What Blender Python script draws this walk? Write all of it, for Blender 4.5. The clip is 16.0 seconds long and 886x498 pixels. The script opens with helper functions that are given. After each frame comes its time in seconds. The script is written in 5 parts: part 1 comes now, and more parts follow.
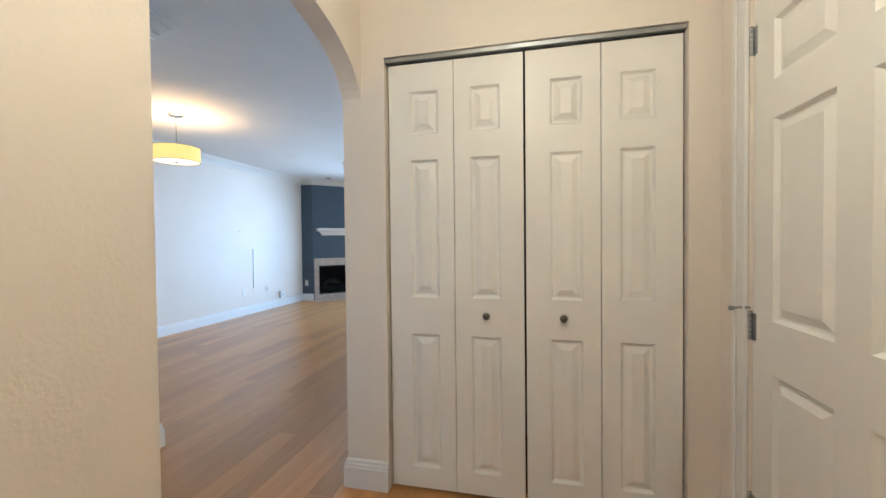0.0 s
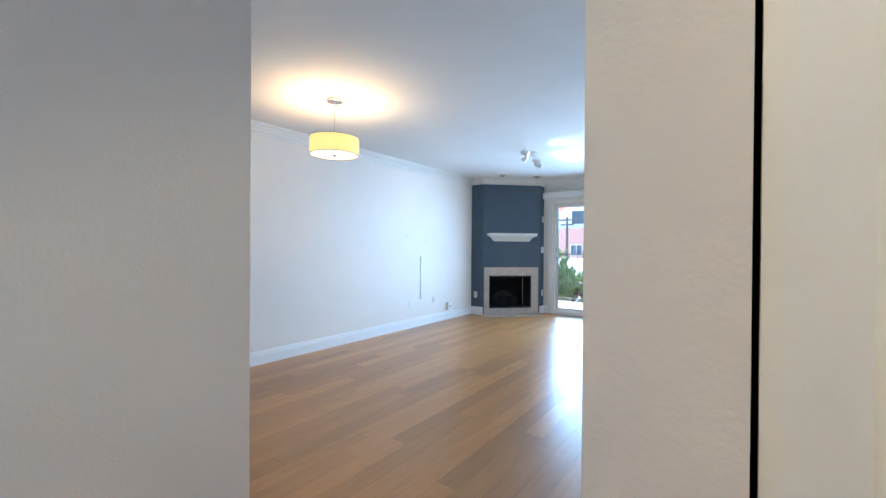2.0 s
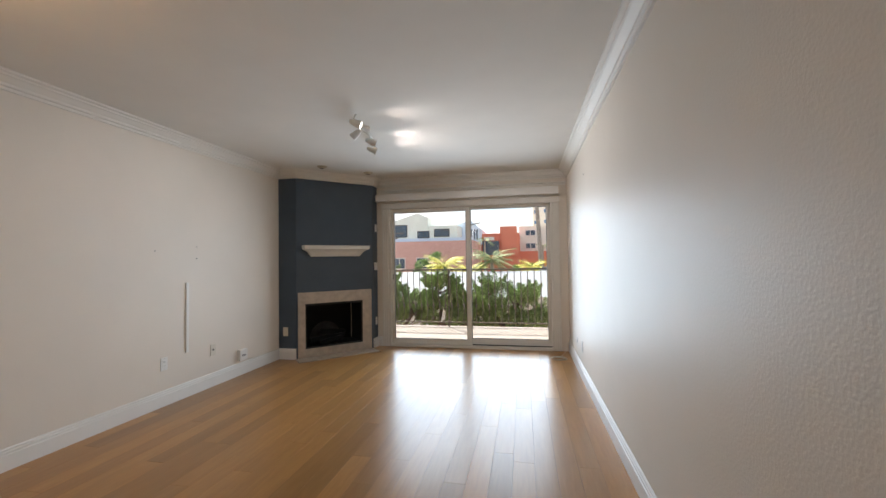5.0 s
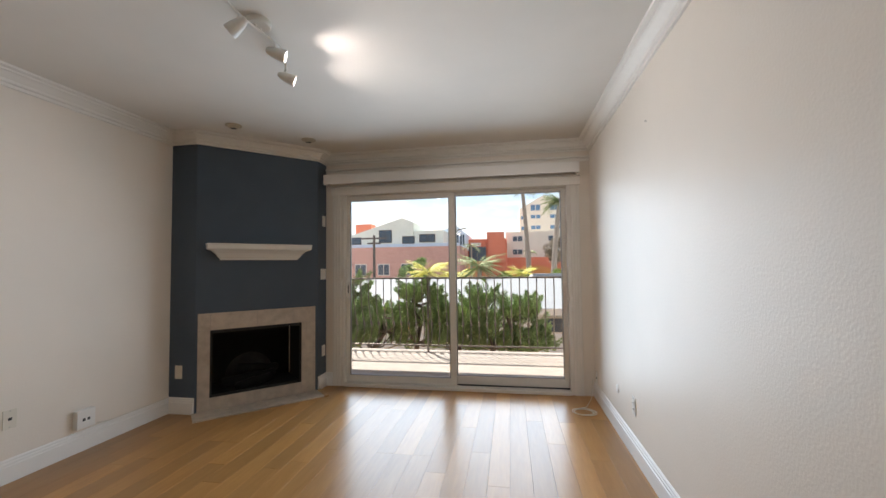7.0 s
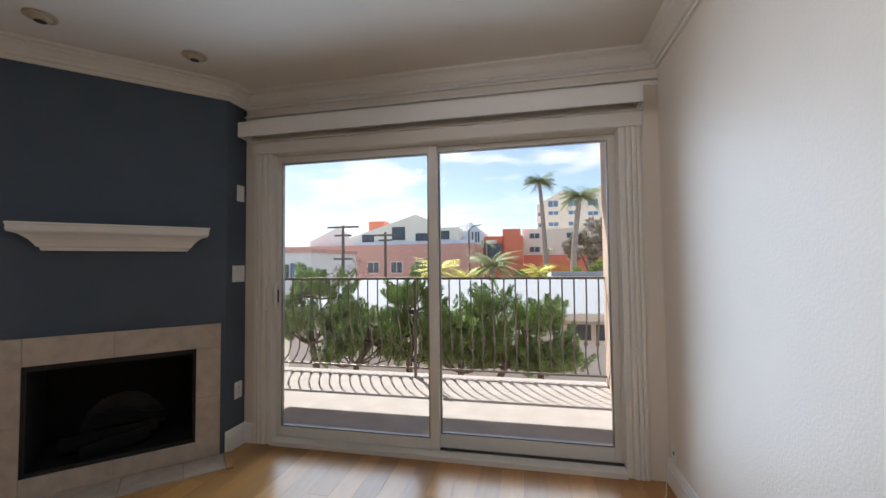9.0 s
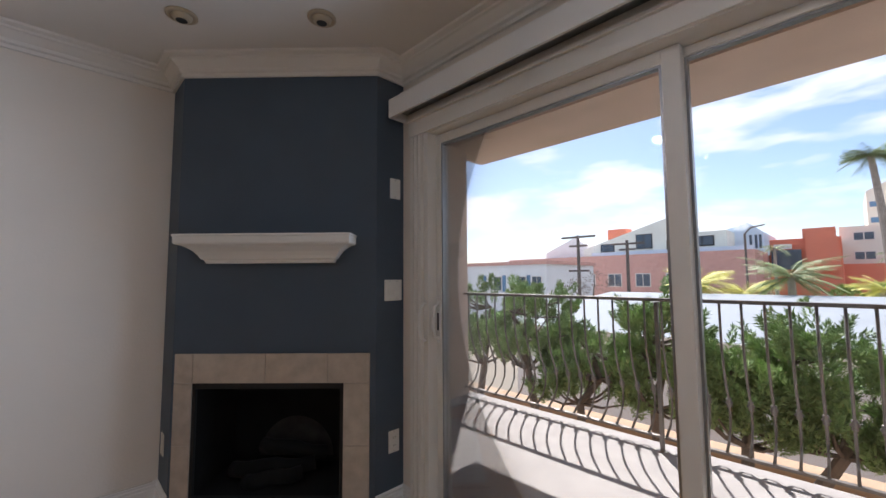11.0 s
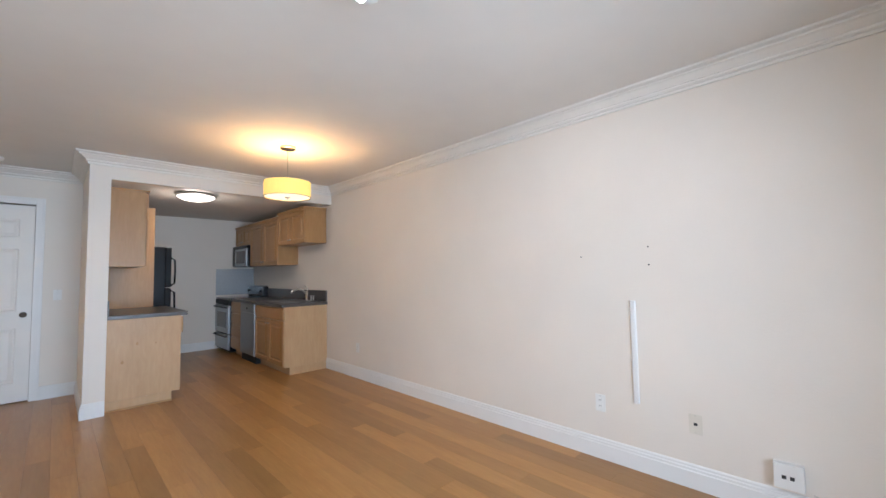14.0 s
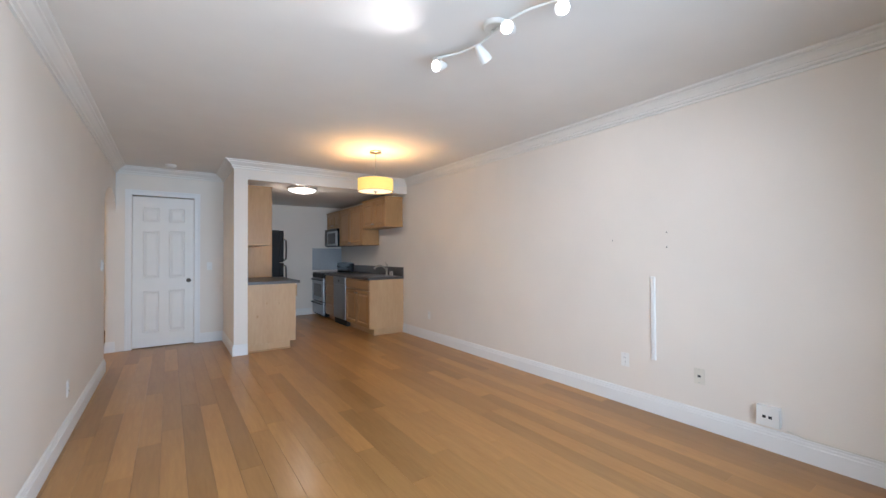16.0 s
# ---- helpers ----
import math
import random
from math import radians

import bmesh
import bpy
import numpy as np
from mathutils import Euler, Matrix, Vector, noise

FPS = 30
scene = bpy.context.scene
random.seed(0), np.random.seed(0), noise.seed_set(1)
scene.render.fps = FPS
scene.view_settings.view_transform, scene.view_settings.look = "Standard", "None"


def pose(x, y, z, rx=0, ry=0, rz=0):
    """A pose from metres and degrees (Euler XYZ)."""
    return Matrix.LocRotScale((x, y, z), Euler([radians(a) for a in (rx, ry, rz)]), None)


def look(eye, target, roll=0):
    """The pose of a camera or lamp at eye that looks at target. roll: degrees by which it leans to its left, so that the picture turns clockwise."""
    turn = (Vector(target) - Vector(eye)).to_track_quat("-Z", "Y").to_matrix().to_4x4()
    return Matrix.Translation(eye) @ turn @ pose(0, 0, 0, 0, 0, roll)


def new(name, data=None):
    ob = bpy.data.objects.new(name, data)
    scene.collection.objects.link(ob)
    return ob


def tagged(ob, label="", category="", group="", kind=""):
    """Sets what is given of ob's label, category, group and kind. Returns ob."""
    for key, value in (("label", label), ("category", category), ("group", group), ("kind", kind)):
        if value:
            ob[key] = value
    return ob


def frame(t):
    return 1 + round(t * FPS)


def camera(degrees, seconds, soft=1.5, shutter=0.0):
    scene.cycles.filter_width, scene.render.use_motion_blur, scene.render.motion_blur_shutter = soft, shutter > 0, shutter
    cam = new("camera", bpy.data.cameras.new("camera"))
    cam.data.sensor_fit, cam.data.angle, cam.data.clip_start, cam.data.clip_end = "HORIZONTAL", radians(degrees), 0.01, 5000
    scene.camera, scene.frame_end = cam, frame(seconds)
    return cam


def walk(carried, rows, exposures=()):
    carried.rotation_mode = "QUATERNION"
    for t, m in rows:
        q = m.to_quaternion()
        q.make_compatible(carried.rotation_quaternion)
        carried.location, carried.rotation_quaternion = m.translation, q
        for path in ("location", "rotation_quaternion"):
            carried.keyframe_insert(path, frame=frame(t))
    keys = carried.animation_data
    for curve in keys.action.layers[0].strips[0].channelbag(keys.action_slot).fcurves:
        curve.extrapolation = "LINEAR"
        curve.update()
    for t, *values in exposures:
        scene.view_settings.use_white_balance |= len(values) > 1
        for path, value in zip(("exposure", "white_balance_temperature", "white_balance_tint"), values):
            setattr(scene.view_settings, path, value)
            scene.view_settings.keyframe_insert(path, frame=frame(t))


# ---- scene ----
cam = camera(96.8, 16.0)
PATH = [
    (0, (0.174, -0.229, 1.195), (-0.271, 1.72, 1.156), -0.6),
    (0.5, (0.005, 0.095, 1.212), (-0.713, 1.962, 1.209), -0.7),
    (1, (-0.144, 0.367, 1.219), (-1.134, 2.105, 1.231), -0.4),
    (1.5, (-0.301, 0.67, 1.254), (-1.475, 2.289, 1.252), 0.5),
    (2, (-0.519, 0.896, 1.241), (-1.72, 2.495, 1.229), 0.4),
    (2.5, (-0.697, 1.094, 1.232), (-1.766, 2.785, 1.217), 0.2),
    (3, (-0.885, 1.293, 1.27), (-1.738, 3.102, 1.253), 0.5),
    (3.5, (-1.097, 1.505, 1.27), (-1.713, 3.407, 1.27), -0.3),
    (4, (-1.212, 1.725, 1.276), (-1.68, 3.67, 1.298), -1.3),
    (6.5, (-1.438, 3.637, 1.26), (-1.801, 5.602, 1.351), -0.7),
    (7, (-1.503, 4.009, 1.265), (-1.837, 5.979, 1.352), -0.7),
    (7.5, (-1.47, 4.398, 1.256), (-1.812, 6.367, 1.348), -0.6),
    (8, (-1.477, 4.786, 1.244), (-1.811, 6.757, 1.322), -0.9),
    (10.3, (-1.539, 6.36, 1.267), (-2.478, 8.121, 1.4), -0.4),
    (10.5, (-1.572, 6.458, 1.271), (-2.646, 8.14, 1.41), -0.5),
    (11, (-1.716, 6.627, 1.259), (-3.144, 8.019, 1.407), -0.4),
    (11.5, (-1.919, 6.711, 1.256), (-3.672, 7.658, 1.425), -1.0),
    (12, (-1.977, 6.739, 1.258), (-3.943, 7.069, 1.421), -0.6),
    (12.5, (-1.964, 6.719, 1.281), (-3.938, 6.426, 1.419), -0.6),
    (13, (-1.884, 6.65, 1.272), (-3.706, 5.84, 1.43), -0.4),
    (13.5, (-1.853, 6.61, 1.295), (-3.456, 5.425, 1.443), -0.7),
    (14, (-1.772, 6.61, 1.301), (-3.175, 5.188, 1.417), -1.0),
    (14.5, (-1.638, 6.711, 1.288), (-2.925, 5.18, 1.379), -1.1),
    (15, (-1.488, 6.872, 1.281), (-2.727, 5.303, 1.343), -1.1),
    (15.5, (-1.389, 7.048, 1.286), (-2.578, 5.44, 1.33), -0.7),
    (16, (-1.309, 7.256, 1.277), (-2.451, 5.614, 1.304), -0.3),
]
EXPOSURES = [(0, 2.2, 5000, 4), (1.5, 2.4, 4900, 4), (2.5, 2.0, 4800, 3), (3.0, 1.68, 5350, 6), (3.5, 1.35, 6400, 10), (4.0, 1.2, 6900, 12), (7.0, 1.0, 7250, 15), (8.0, 0.82, 7150, 15), (10.5, 0.82, 6250, 17), (11.5, 0.85, 6600, 19), (12.5, 1.85, 6800, 15), (13.5, 2.0, 6400, 14), (16.0, 1.92, 6300, 14)]
walk(cam, [(t, look(eye, target, roll)) for t, eye, target, roll in PATH], EXPOSURES)
# ---- world, sun and lamps ----
SUN_AZ, SUN_EL = radians(38), radians(51)
world = bpy.data.worlds.new("world")
scene.world = world
world.use_nodes = True
wn, wl = world.node_tree.nodes, world.node_tree.links
wn.clear()
w_out = wn.new("ShaderNodeOutputWorld")
w_bg = wn.new("ShaderNodeBackground")
w_sky = wn.new("ShaderNodeTexSky")
w_sky.sky_type, w_sky.sun_disc = "NISHITA", False
w_sky.sun_elevation, w_sky.sun_rotation = SUN_EL, -SUN_AZ
w_sky.air_density, w_sky.dust_density, w_sky.ozone_density = 1.0, 0.6, 1.7
w_co = wn.new("ShaderNodeTexCoord")
w_map = wn.new("ShaderNodeMapping")
w_map.inputs["Scale"].default_value = (1.5, 1.5, 5.5)
w_map.inputs["Location"].default_value = (0.35, 0.0, 0.2)
w_noise = wn.new("ShaderNodeTexNoise")
w_noise.inputs["Scale"].default_value = 2.1
w_noise.inputs["Detail"].default_value = 7.0
w_noise.inputs["Roughness"].default_value = 0.52
w_ramp = wn.new("ShaderNodeValToRGB")
w_ramp.color_ramp.elements[0].position, w_ramp.color_ramp.elements[1].position = 0.47, 0.60
w_mix = wn.new("ShaderNodeMix")
w_mix.data_type = "RGBA"
w_mix.inputs[7].default_value = (7.4, 7.6, 7.9, 1)
wl.new(w_co.outputs["Generated"], w_map.inputs["Vector"])
wl.new(w_map.outputs[0], w_noise.inputs["Vector"])
wl.new(w_noise.outputs["Fac"], w_ramp.inputs["Fac"])
wl.new(w_ramp.outputs["Color"], w_mix.inputs[0])
wl.new(w_sky.outputs[0], w_mix.inputs[6])
wl.new(w_mix.outputs[2], w_bg.inputs["Color"])
w_bg.inputs["Strength"].default_value = 0.098
wl.new(w_bg.outputs[0], w_out.inputs["Surface"])


def lamp(name, kind, m, energy, colour, **more):
    d = bpy.data.lights.new(name, kind)
    d.energy, d.color = energy, colour
    if "size" in more:
        d.shape, d.size, d.size_y = "RECTANGLE", more["size"][0], more["size"][1]
    if "radius" in more:
        d.shadow_soft_size = more["radius"]
    if "cone" in more:
        d.spot_size, d.spot_blend = radians(more["cone"]), 0.9
    o = new(name, d)
    o.matrix_world = m
    return o


SUN_WAY = Vector((-math.sin(SUN_AZ) * math.cos(SUN_EL), math.cos(SUN_AZ) * math.cos(SUN_EL), math.sin(SUN_EL)))
sun = lamp("sun", "SUN", look(SUN_WAY * 50, (0, 0, 0)), 5.0, (1.0, 0.95, 0.86))
sun.data.angle = radians(0.5)
# skylight coming in at the sliding door
for pane_x, pane_w in ((-2.70, 1.02), (-1.53, 1.06)):
    lamp("window_skylight", "AREA", look((pane_x, 7.985, 1.05), (pane_x, 0, 0.93)), 11.8, (0.57, 0.78, 1.0), size=(pane_w, 1.88)).data.spread = radians(126)
WARM = (1.0, 0.66, 0.33)
PEND = (-3.29, 3.03)
lamp("pendant_bulb", "POINT", pose(PEND[0], PEND[1], 2.10), 4.4, WARM, radius=0.06)
lamp("kitchen_bulb", "POINT", pose(-3.0, 1.0, 2.19), 3.0, (1.0, 0.93, 0.82), radius=0.12)
lamp("hall_bulb", "POINT", pose(0.15, 0.25, 2.28), 6.0, (1.0, 0.77, 0.47), radius=0.10)

# ---- materials ----


def mat(name, colour, rough=0.6, metal=0.0, var=0.06, scale=6.0, bump=0.0, bscale=60.0, emit=None, spec=0.5, obj_var=0.0, coat=0.0):
    m = bpy.data.materials.new(name)
    m.use_nodes = True
    n, l = m.node_tree.nodes, m.node_tree.links
    b = n["Principled BSDF"]
    b.inputs["Roughness"].default_value, b.inputs["Metallic"].default_value = rough, metal
    b.inputs["Specular IOR Level"].default_value = spec
    b.inputs["Coat Weight"].default_value = coat
    co = n.new("ShaderNodeTexCoord")
    no = n.new("ShaderNodeTexNoise")
    no.inputs["Scale"].default_value, no.inputs["Detail"].default_value = scale, 6.0
    l.new(co.outputs["Object"], no.inputs["Vector"])
    ramp = n.new("ShaderNodeMapRange")
    ramp.inputs["From Min"].default_value, ramp.inputs["From Max"].default_value = 0.3, 0.7
    ramp.inputs["To Min"].default_value, ramp.inputs["To Max"].default_value = 1 - var, 1 + var
    l.new(no.outputs["Fac"], ramp.inputs["Value"])
    mul = n.new("ShaderNodeVectorMath")
    mul.operation = "SCALE"
    mul.inputs[0].default_value = colour
    last = ramp.outputs[0]
    if obj_var:
        oi = n.new("ShaderNodeObjectInfo")
        r2 = n.new("ShaderNodeMapRange")
        r2.inputs["To Min"].default_value, r2.inputs["To Max"].default_value = 1 - obj_var, 1 + obj_var
        l.new(oi.outputs["Random"], r2.inputs["Value"])
        mm = n.new("ShaderNodeMath")
        mm.operation = "MULTIPLY"
        l.new(last, mm.inputs[0]), l.new(r2.outputs[0], mm.inputs[1])
        last = mm.outputs[0]
    l.new(last, mul.inputs["Scale"])
    l.new(mul.outputs[0], b.inputs["Base Color"])
    if bump:
        nb = n.new("ShaderNodeTexNoise")
        nb.inputs["Scale"].default_value, nb.inputs["Detail"].default_value = bscale, 3.0
        l.new(co.outputs["Object"], nb.inputs["Vector"])
        bp = n.new("ShaderNodeBump")
        bp.inputs["Strength"].default_value, bp.inputs["Distance"].default_value = bump, 0.004
        l.new(nb.outputs["Fac"], bp.inputs["Height"])
        l.new(bp.outputs[0], b.inputs["Normal"])
    if emit:
        b.inputs["Emission Color"].default_value = (*emit[0], 1)
        b.inputs["Emission Strength"].default_value = emit[1]
    return m


def wood(name, dark, light, rough, stretch, obj_var=0.12, spec=0.5, coat=0.0):
    """Timber whose grain runs along the axis that stretch shrinks."""
    m = bpy.data.materials.new(name)
    m.use_nodes = True
    n, l = m.node_tree.nodes, m.node_tree.links
    b = n["Principled BSDF"]
    b.inputs["Roughness"].default_value = rough
    b.inputs["Coat Weight"].default_value, b.inputs["Coat Roughness"].default_value = coat, 0.12
    b.inputs["Specular IOR Level"].default_value = spec
    co, oi = n.new("ShaderNodeTexCoord"), n.new("ShaderNodeObjectInfo")
    sh = n.new("ShaderNodeVectorMath")
    sh.operation = "MULTIPLY_ADD"
    sh.inputs[1].default_value = stretch
    off = n.new("ShaderNodeVectorMath")
    off.operation = "SCALE"
    off.inputs[0].default_value = (37.0, 11.0, 23.0)
    l.new(oi.outputs["Random"], off.inputs["Scale"])
    l.new(co.outputs["Object"], sh.inputs[0]), l.new(off.outputs[0], sh.inputs[2])
    fine, broad = n.new("ShaderNodeTexNoise"), n.new("ShaderNodeTexNoise")
    for t, s, d in ((fine, 9.0, 8.0), (broad, 1.6, 3.0)):
        t.inputs["Scale"].default_value, t.inputs["Detail"].default_value = s, d
        l.new(sh.outputs[0], t.inputs["Vector"])
    fine.inputs["Distortion"].default_value = 0.6
    mx = n.new("ShaderNodeMix")
    mx.inputs[0].default_value = 0.5
    l.new(fine.outputs["Fac"], mx.inputs[2]), l.new(broad.outputs["Fac"], mx.inputs[3])
    ramp = n.new("ShaderNodeValToRGB")
    ramp.color_ramp.elements[0].position, ramp.color_ramp.elements[1].position = 0.26, 0.74
    ramp.color_ramp.elements[0].color, ramp.color_ramp.elements[1].color = (*dark, 1), (*light, 1)
    l.new(mx.outputs[0], ramp.inputs["Fac"])
    r2 = n.new("ShaderNodeMapRange")
    r2.inputs["To Min"].default_value, r2.inputs["To Max"].default_value = 1 - obj_var, 1 + obj_var
    l.new(oi.outputs["Random"], r2.inputs["Value"])
    mul = n.new("ShaderNodeVectorMath")
    mul.operation = "SCALE"
    l.new(ramp.outputs[0], mul.inputs[0]), l.new(r2.outputs[0], mul.inputs["Scale"])
    l.new(mul.outputs[0], b.inputs["Base Color"])
    bp = n.new("ShaderNodeBump")
    bp.inputs["Strength"].default_value, bp.inputs["Distance"].default_value = 0.06, 0.002
    l.new(fine.outputs["Fac"], bp.inputs["Height"])
    l.new(bp.outputs[0], b.inputs["Normal"])
    return m


def glass_mat(name, tint=(1, 1, 1), gloss=1.0):
    m = bpy.data.materials.new(name)
    m.use_nodes = True
    n, l = m.node_tree.nodes, m.node_tree.links
    n.remove(n["Principled BSDF"])
    tr, gl, fr, mx = n.new("ShaderNodeBsdfTransparent"), n.new("ShaderNodeBsdfGlossy"), n.new("ShaderNodeFresnel"), n.new("ShaderNodeMixShader")
    tr.inputs[0].default_value = (*tint, 1)
    gl.inputs["Roughness"].default_value = 0.02
    fr.inputs[0].default_value = 1.45
    k = n.new("ShaderNodeMath")
    k.operation = "MULTIPLY"
    k.inputs[1].default_value = gloss
    l.new(fr.outputs[0], k.inputs[0]), l.new(k.outputs[0], mx.inputs[0])
    l.new(tr.outputs[0], mx.inputs[1]), l.new(gl.outputs[0], mx.inputs[2])
    l.new(mx.outputs[0], n["Material Output"].inputs[0])
    return m


M_WALL = mat("cream_paint", (0.78, 0.715, 0.64), 0.48, var=0.02, scale=2.0, bump=0.22, bscale=95, spec=0.36)
M_CEIL = mat("ceiling_paint", (0.74, 0.705, 0.655), 0.85, var=0.02, scale=3, bump=0.12, bscale=120)
M_TRIM = mat("white_trim_paint", (0.80, 0.79, 0.77), 0.38, var=0.015, scale=5)
M_CROWN = mat("cream_white_trim_paint", (0.78, 0.75, 0.70), 0.5, var=0.02, scale=5)
M_DOOR = mat("white_door_paint", (0.82, 0.80, 0.76), 0.42, var=0.02, scale=4, bump=0.04, bscale=150)
M_BLUE = mat("navy_paint", (0.058, 0.083, 0.116), 0.55, var=0.06, scale=4, bump=0.15, bscale=90)
M_TILE = mat("limestone_tile", (0.47, 0.395, 0.325), 0.45, var=0.14, scale=14, bump=0.12, bscale=40, obj_var=0.06)
M_GROUT = mat("grout", (0.42, 0.38, 0.33), 0.9, var=0.08, scale=30)
M_BLACK = mat("black_steel", (0.008, 0.008, 0.008), 0.65, var=0.1, scale=20)
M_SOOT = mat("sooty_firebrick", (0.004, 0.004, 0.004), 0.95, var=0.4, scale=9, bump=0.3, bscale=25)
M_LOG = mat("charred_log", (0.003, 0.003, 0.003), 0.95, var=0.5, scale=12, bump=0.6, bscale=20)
# paler than the lining: colour of the glow painted on the firebox back
M_LITARC = mat("painted_lit_arc", (0.035, 0.032, 0.03), 0.95, var=0.5, scale=8, bump=0.3, bscale=25)
M_FLOOR = wood("maple_plank", (0.35, 0.165, 0.050), (0.48, 0.25, 0.085), 0.31, (6.0, 0.6, 6.0), 0.2, 0.42, 0.07)
M_SUB = mat("floor_joint", (0.10, 0.055, 0.03), 0.8)
M_CAB = wood("maple_cabinet", (0.36, 0.185, 0.068), (0.47, 0.265, 0.11), 0.38, (5.0, 5.0, 0.8), 0.06)
M_PANEL = wood("pale_maple_panel", (0.48, 0.29, 0.145), (0.58, 0.38, 0.21), 0.42, (4.0, 4.0, 0.8), 0.03)
M_COUNTER = mat("grey_brown_laminate", (0.085, 0.075, 0.068), 0.32, var=0.25, scale=180, bump=0.02)
M_STEEL = mat("brushed_steel", (0.34, 0.35, 0.36), 0.36, 1.0, var=0.06, scale=40)
M_NICKEL = mat("satin_nickel", (0.46, 0.44, 0.41), 0.28, 1.0, var=0.04, scale=40)
M_PEWTER = mat("dark_pewter", (0.17, 0.155, 0.14), 0.3, 1.0, var=0.05, scale=40)
M_FRIDGE = mat("black_appliance", (0.007, 0.007, 0.008), 0.22, var=0.05, scale=30, spec=0.25)
M_DARKGLASS = mat("oven_glass", (0.015, 0.015, 0.017), 0.08, var=0.05)
M_PLASTIC = mat("white_plastic", (0.80, 0.79, 0.76), 0.35, var=0.01)
M_SLOT = mat("dark_slot", (0.03, 0.03, 0.03), 0.6)
M_VINYL = mat("white_vinyl_frame", (0.74, 0.71, 0.66), 0.4, var=0.02)
M_GLASS = glass_mat("window_glass", (0.97, 0.99, 1.0), 0.8)
M_SHADE = mat("yellow_fabric_shade", (0.72, 0.46, 0.13), 0.9, var=0.05, scale=60, emit=((1.0, 0.62, 0.17), 0.24))
M_DIFF = mat("frosted_diffuser", (0.85, 0.80, 0.70), 0.5, emit=((1.0, 0.78, 0.48), 0.36))
M_LIT = mat("lit_glass", (0.9, 0.9, 0.9), 0.4, emit=((1.0, 0.97, 0.92), 1.1))
M_BULB = mat("lit_bulb", (0.9, 0.9, 0.9), 0.3, emit=((0.95, 0.97, 1.0), 3.5))
M_WHITEMETAL = mat("white_enamel", (0.75, 0.73, 0.68), 0.35, var=0.02)
M_CORD = mat("white_cord", (0.66, 0.62, 0.55), 0.6)
M_STUCCO = mat("peach_stucco", (0.62, 0.49, 0.40), 0.9, var=0.06, scale=3, bump=0.5, bscale=80)
M_DECK = mat("pale_concrete_deck", (0.36, 0.34, 0.33), 0.85, var=0.08, scale=5, bump=0.2, bscale=70)
M_IRON = mat("bronze_iron", (0.22, 0.20, 0.185), 0.38, 0.5, var=0.1, scale=20)
M_LEAF = mat("juniper_foliage", (0.235, 0.345, 0.135), 0.65, var=0.5, scale=2.6)
M_BARK = mat("grey_bark", (0.16, 0.13, 0.11), 0.95, var=0.3, scale=12, bump=0.6, bscale=25)
M_PALMTRUNK = mat("pale_palm_trunk", (0.34, 0.29, 0.25), 0.95, var=0.2, scale=3)
M_PALM = mat("palm_frond", (0.22, 0.29, 0.11), 0.6, var=0.3, scale=0.8)
M_YELLOWPALM = mat("yellow_palm_frond", (0.60, 0.58, 0.11), 0.6, var=0.35, scale=1.2)
M_GUM = mat("grey_tree_foliage", (0.33, 0.28, 0.21), 0.8, var=0.4, scale=0.5)
M_SHRUB = mat("bright_shrub_foliage", (0.22, 0.30, 0.07), 0.8, var=0.4, scale=0.8)
M_ROOF = mat("white_flat_roof", (0.25, 0.28, 0.31), 0.8, var=0.05, scale=1.0, bump=0.2, bscale=10)
M_WHITEB = mat("white_render", (0.78, 0.80, 0.82), 0.9, var=0.05, scale=0.6)
M_GREENB = mat("pale_green_render", (0.76, 0.80, 0.74), 0.9, var=0.05, scale=0.5)
M_BLUEB = mat("pale_blue_render", (0.62, 0.74, 0.86), 0.9, var=0.05, scale=0.5)
M_BRICK = mat("rose_brick", (0.62, 0.36, 0.31), 0.9, var=0.1, scale=2.5)
M_RED = mat("orange_red_render", (0.76, 0.24, 0.15), 0.9, var=0.06, scale=0.4)
M_BEIGE = mat("cream_render", (0.80, 0.75, 0.66), 0.9, var=0.04, scale=0.4)
M_ARCH = mat("orange_render", (0.72, 0.33, 0.12), 0.9, var=0.04, scale=0.4)
M_PANE = mat("far_window_pane", (0.06, 0.09, 0.13), 0.12, var=0.2, scale=0.4)
M_PANEB = mat("blue_window_pane", (0.12, 0.24, 0.40), 0.15, var=0.2, scale=0.4)
M_EARTH = mat("dry_ground", (0.22, 0.19, 0.15), 0.95, var=0.2, scale=0.2)
M_TAN = mat("tan_garden_wall", (0.42, 0.29, 0.19), 0.9, var=0.1, scale=2.0)
M_POLE = mat("weathered_pole", (0.13, 0.11, 0.10), 0.9, var=0.2, scale=3)
M_ALMOND = mat("almond_plastic", (0.69, 0.64, 0.55), 0.4)
M_CANTRIM = mat("tan_metal_trim", (0.46, 0.38, 0.27), 0.4, var=0.05)

# ---- mesh helpers ----


def box(bm, x0, x1, y0, y1, z0, z1):
    v = [bm.verts.new((x, y, z)) for x in (x0, x1) for y in (y0, y1) for z in (z0, z1)]
    for f in ((0, 1, 3, 2), (4, 6, 7, 5), (0, 4, 5, 1), (2, 3, 7, 6), (0, 2, 6, 4), (1, 5, 7, 3)):
        bm.faces.new([v[i] for i in f])


def fresh():
    return bmesh.new()


def finish(bm, name, material, bevel=0.0, smooth=False):
    if bevel:
        bmesh.ops.bevel(bm, geom=list(bm.edges), offset=bevel, segments=2, profile=0.6, affect="EDGES", clamp_overlap=True)
    bmesh.ops.recalc_face_normals(bm, faces=list(bm.faces))
    me = bpy.data.meshes.new(name)
    bm.to_mesh(me)
    bm.free()
    me.materials.append(material)
    if smooth:
        for p in me.polygons:
            p.use_smooth = True
    return me


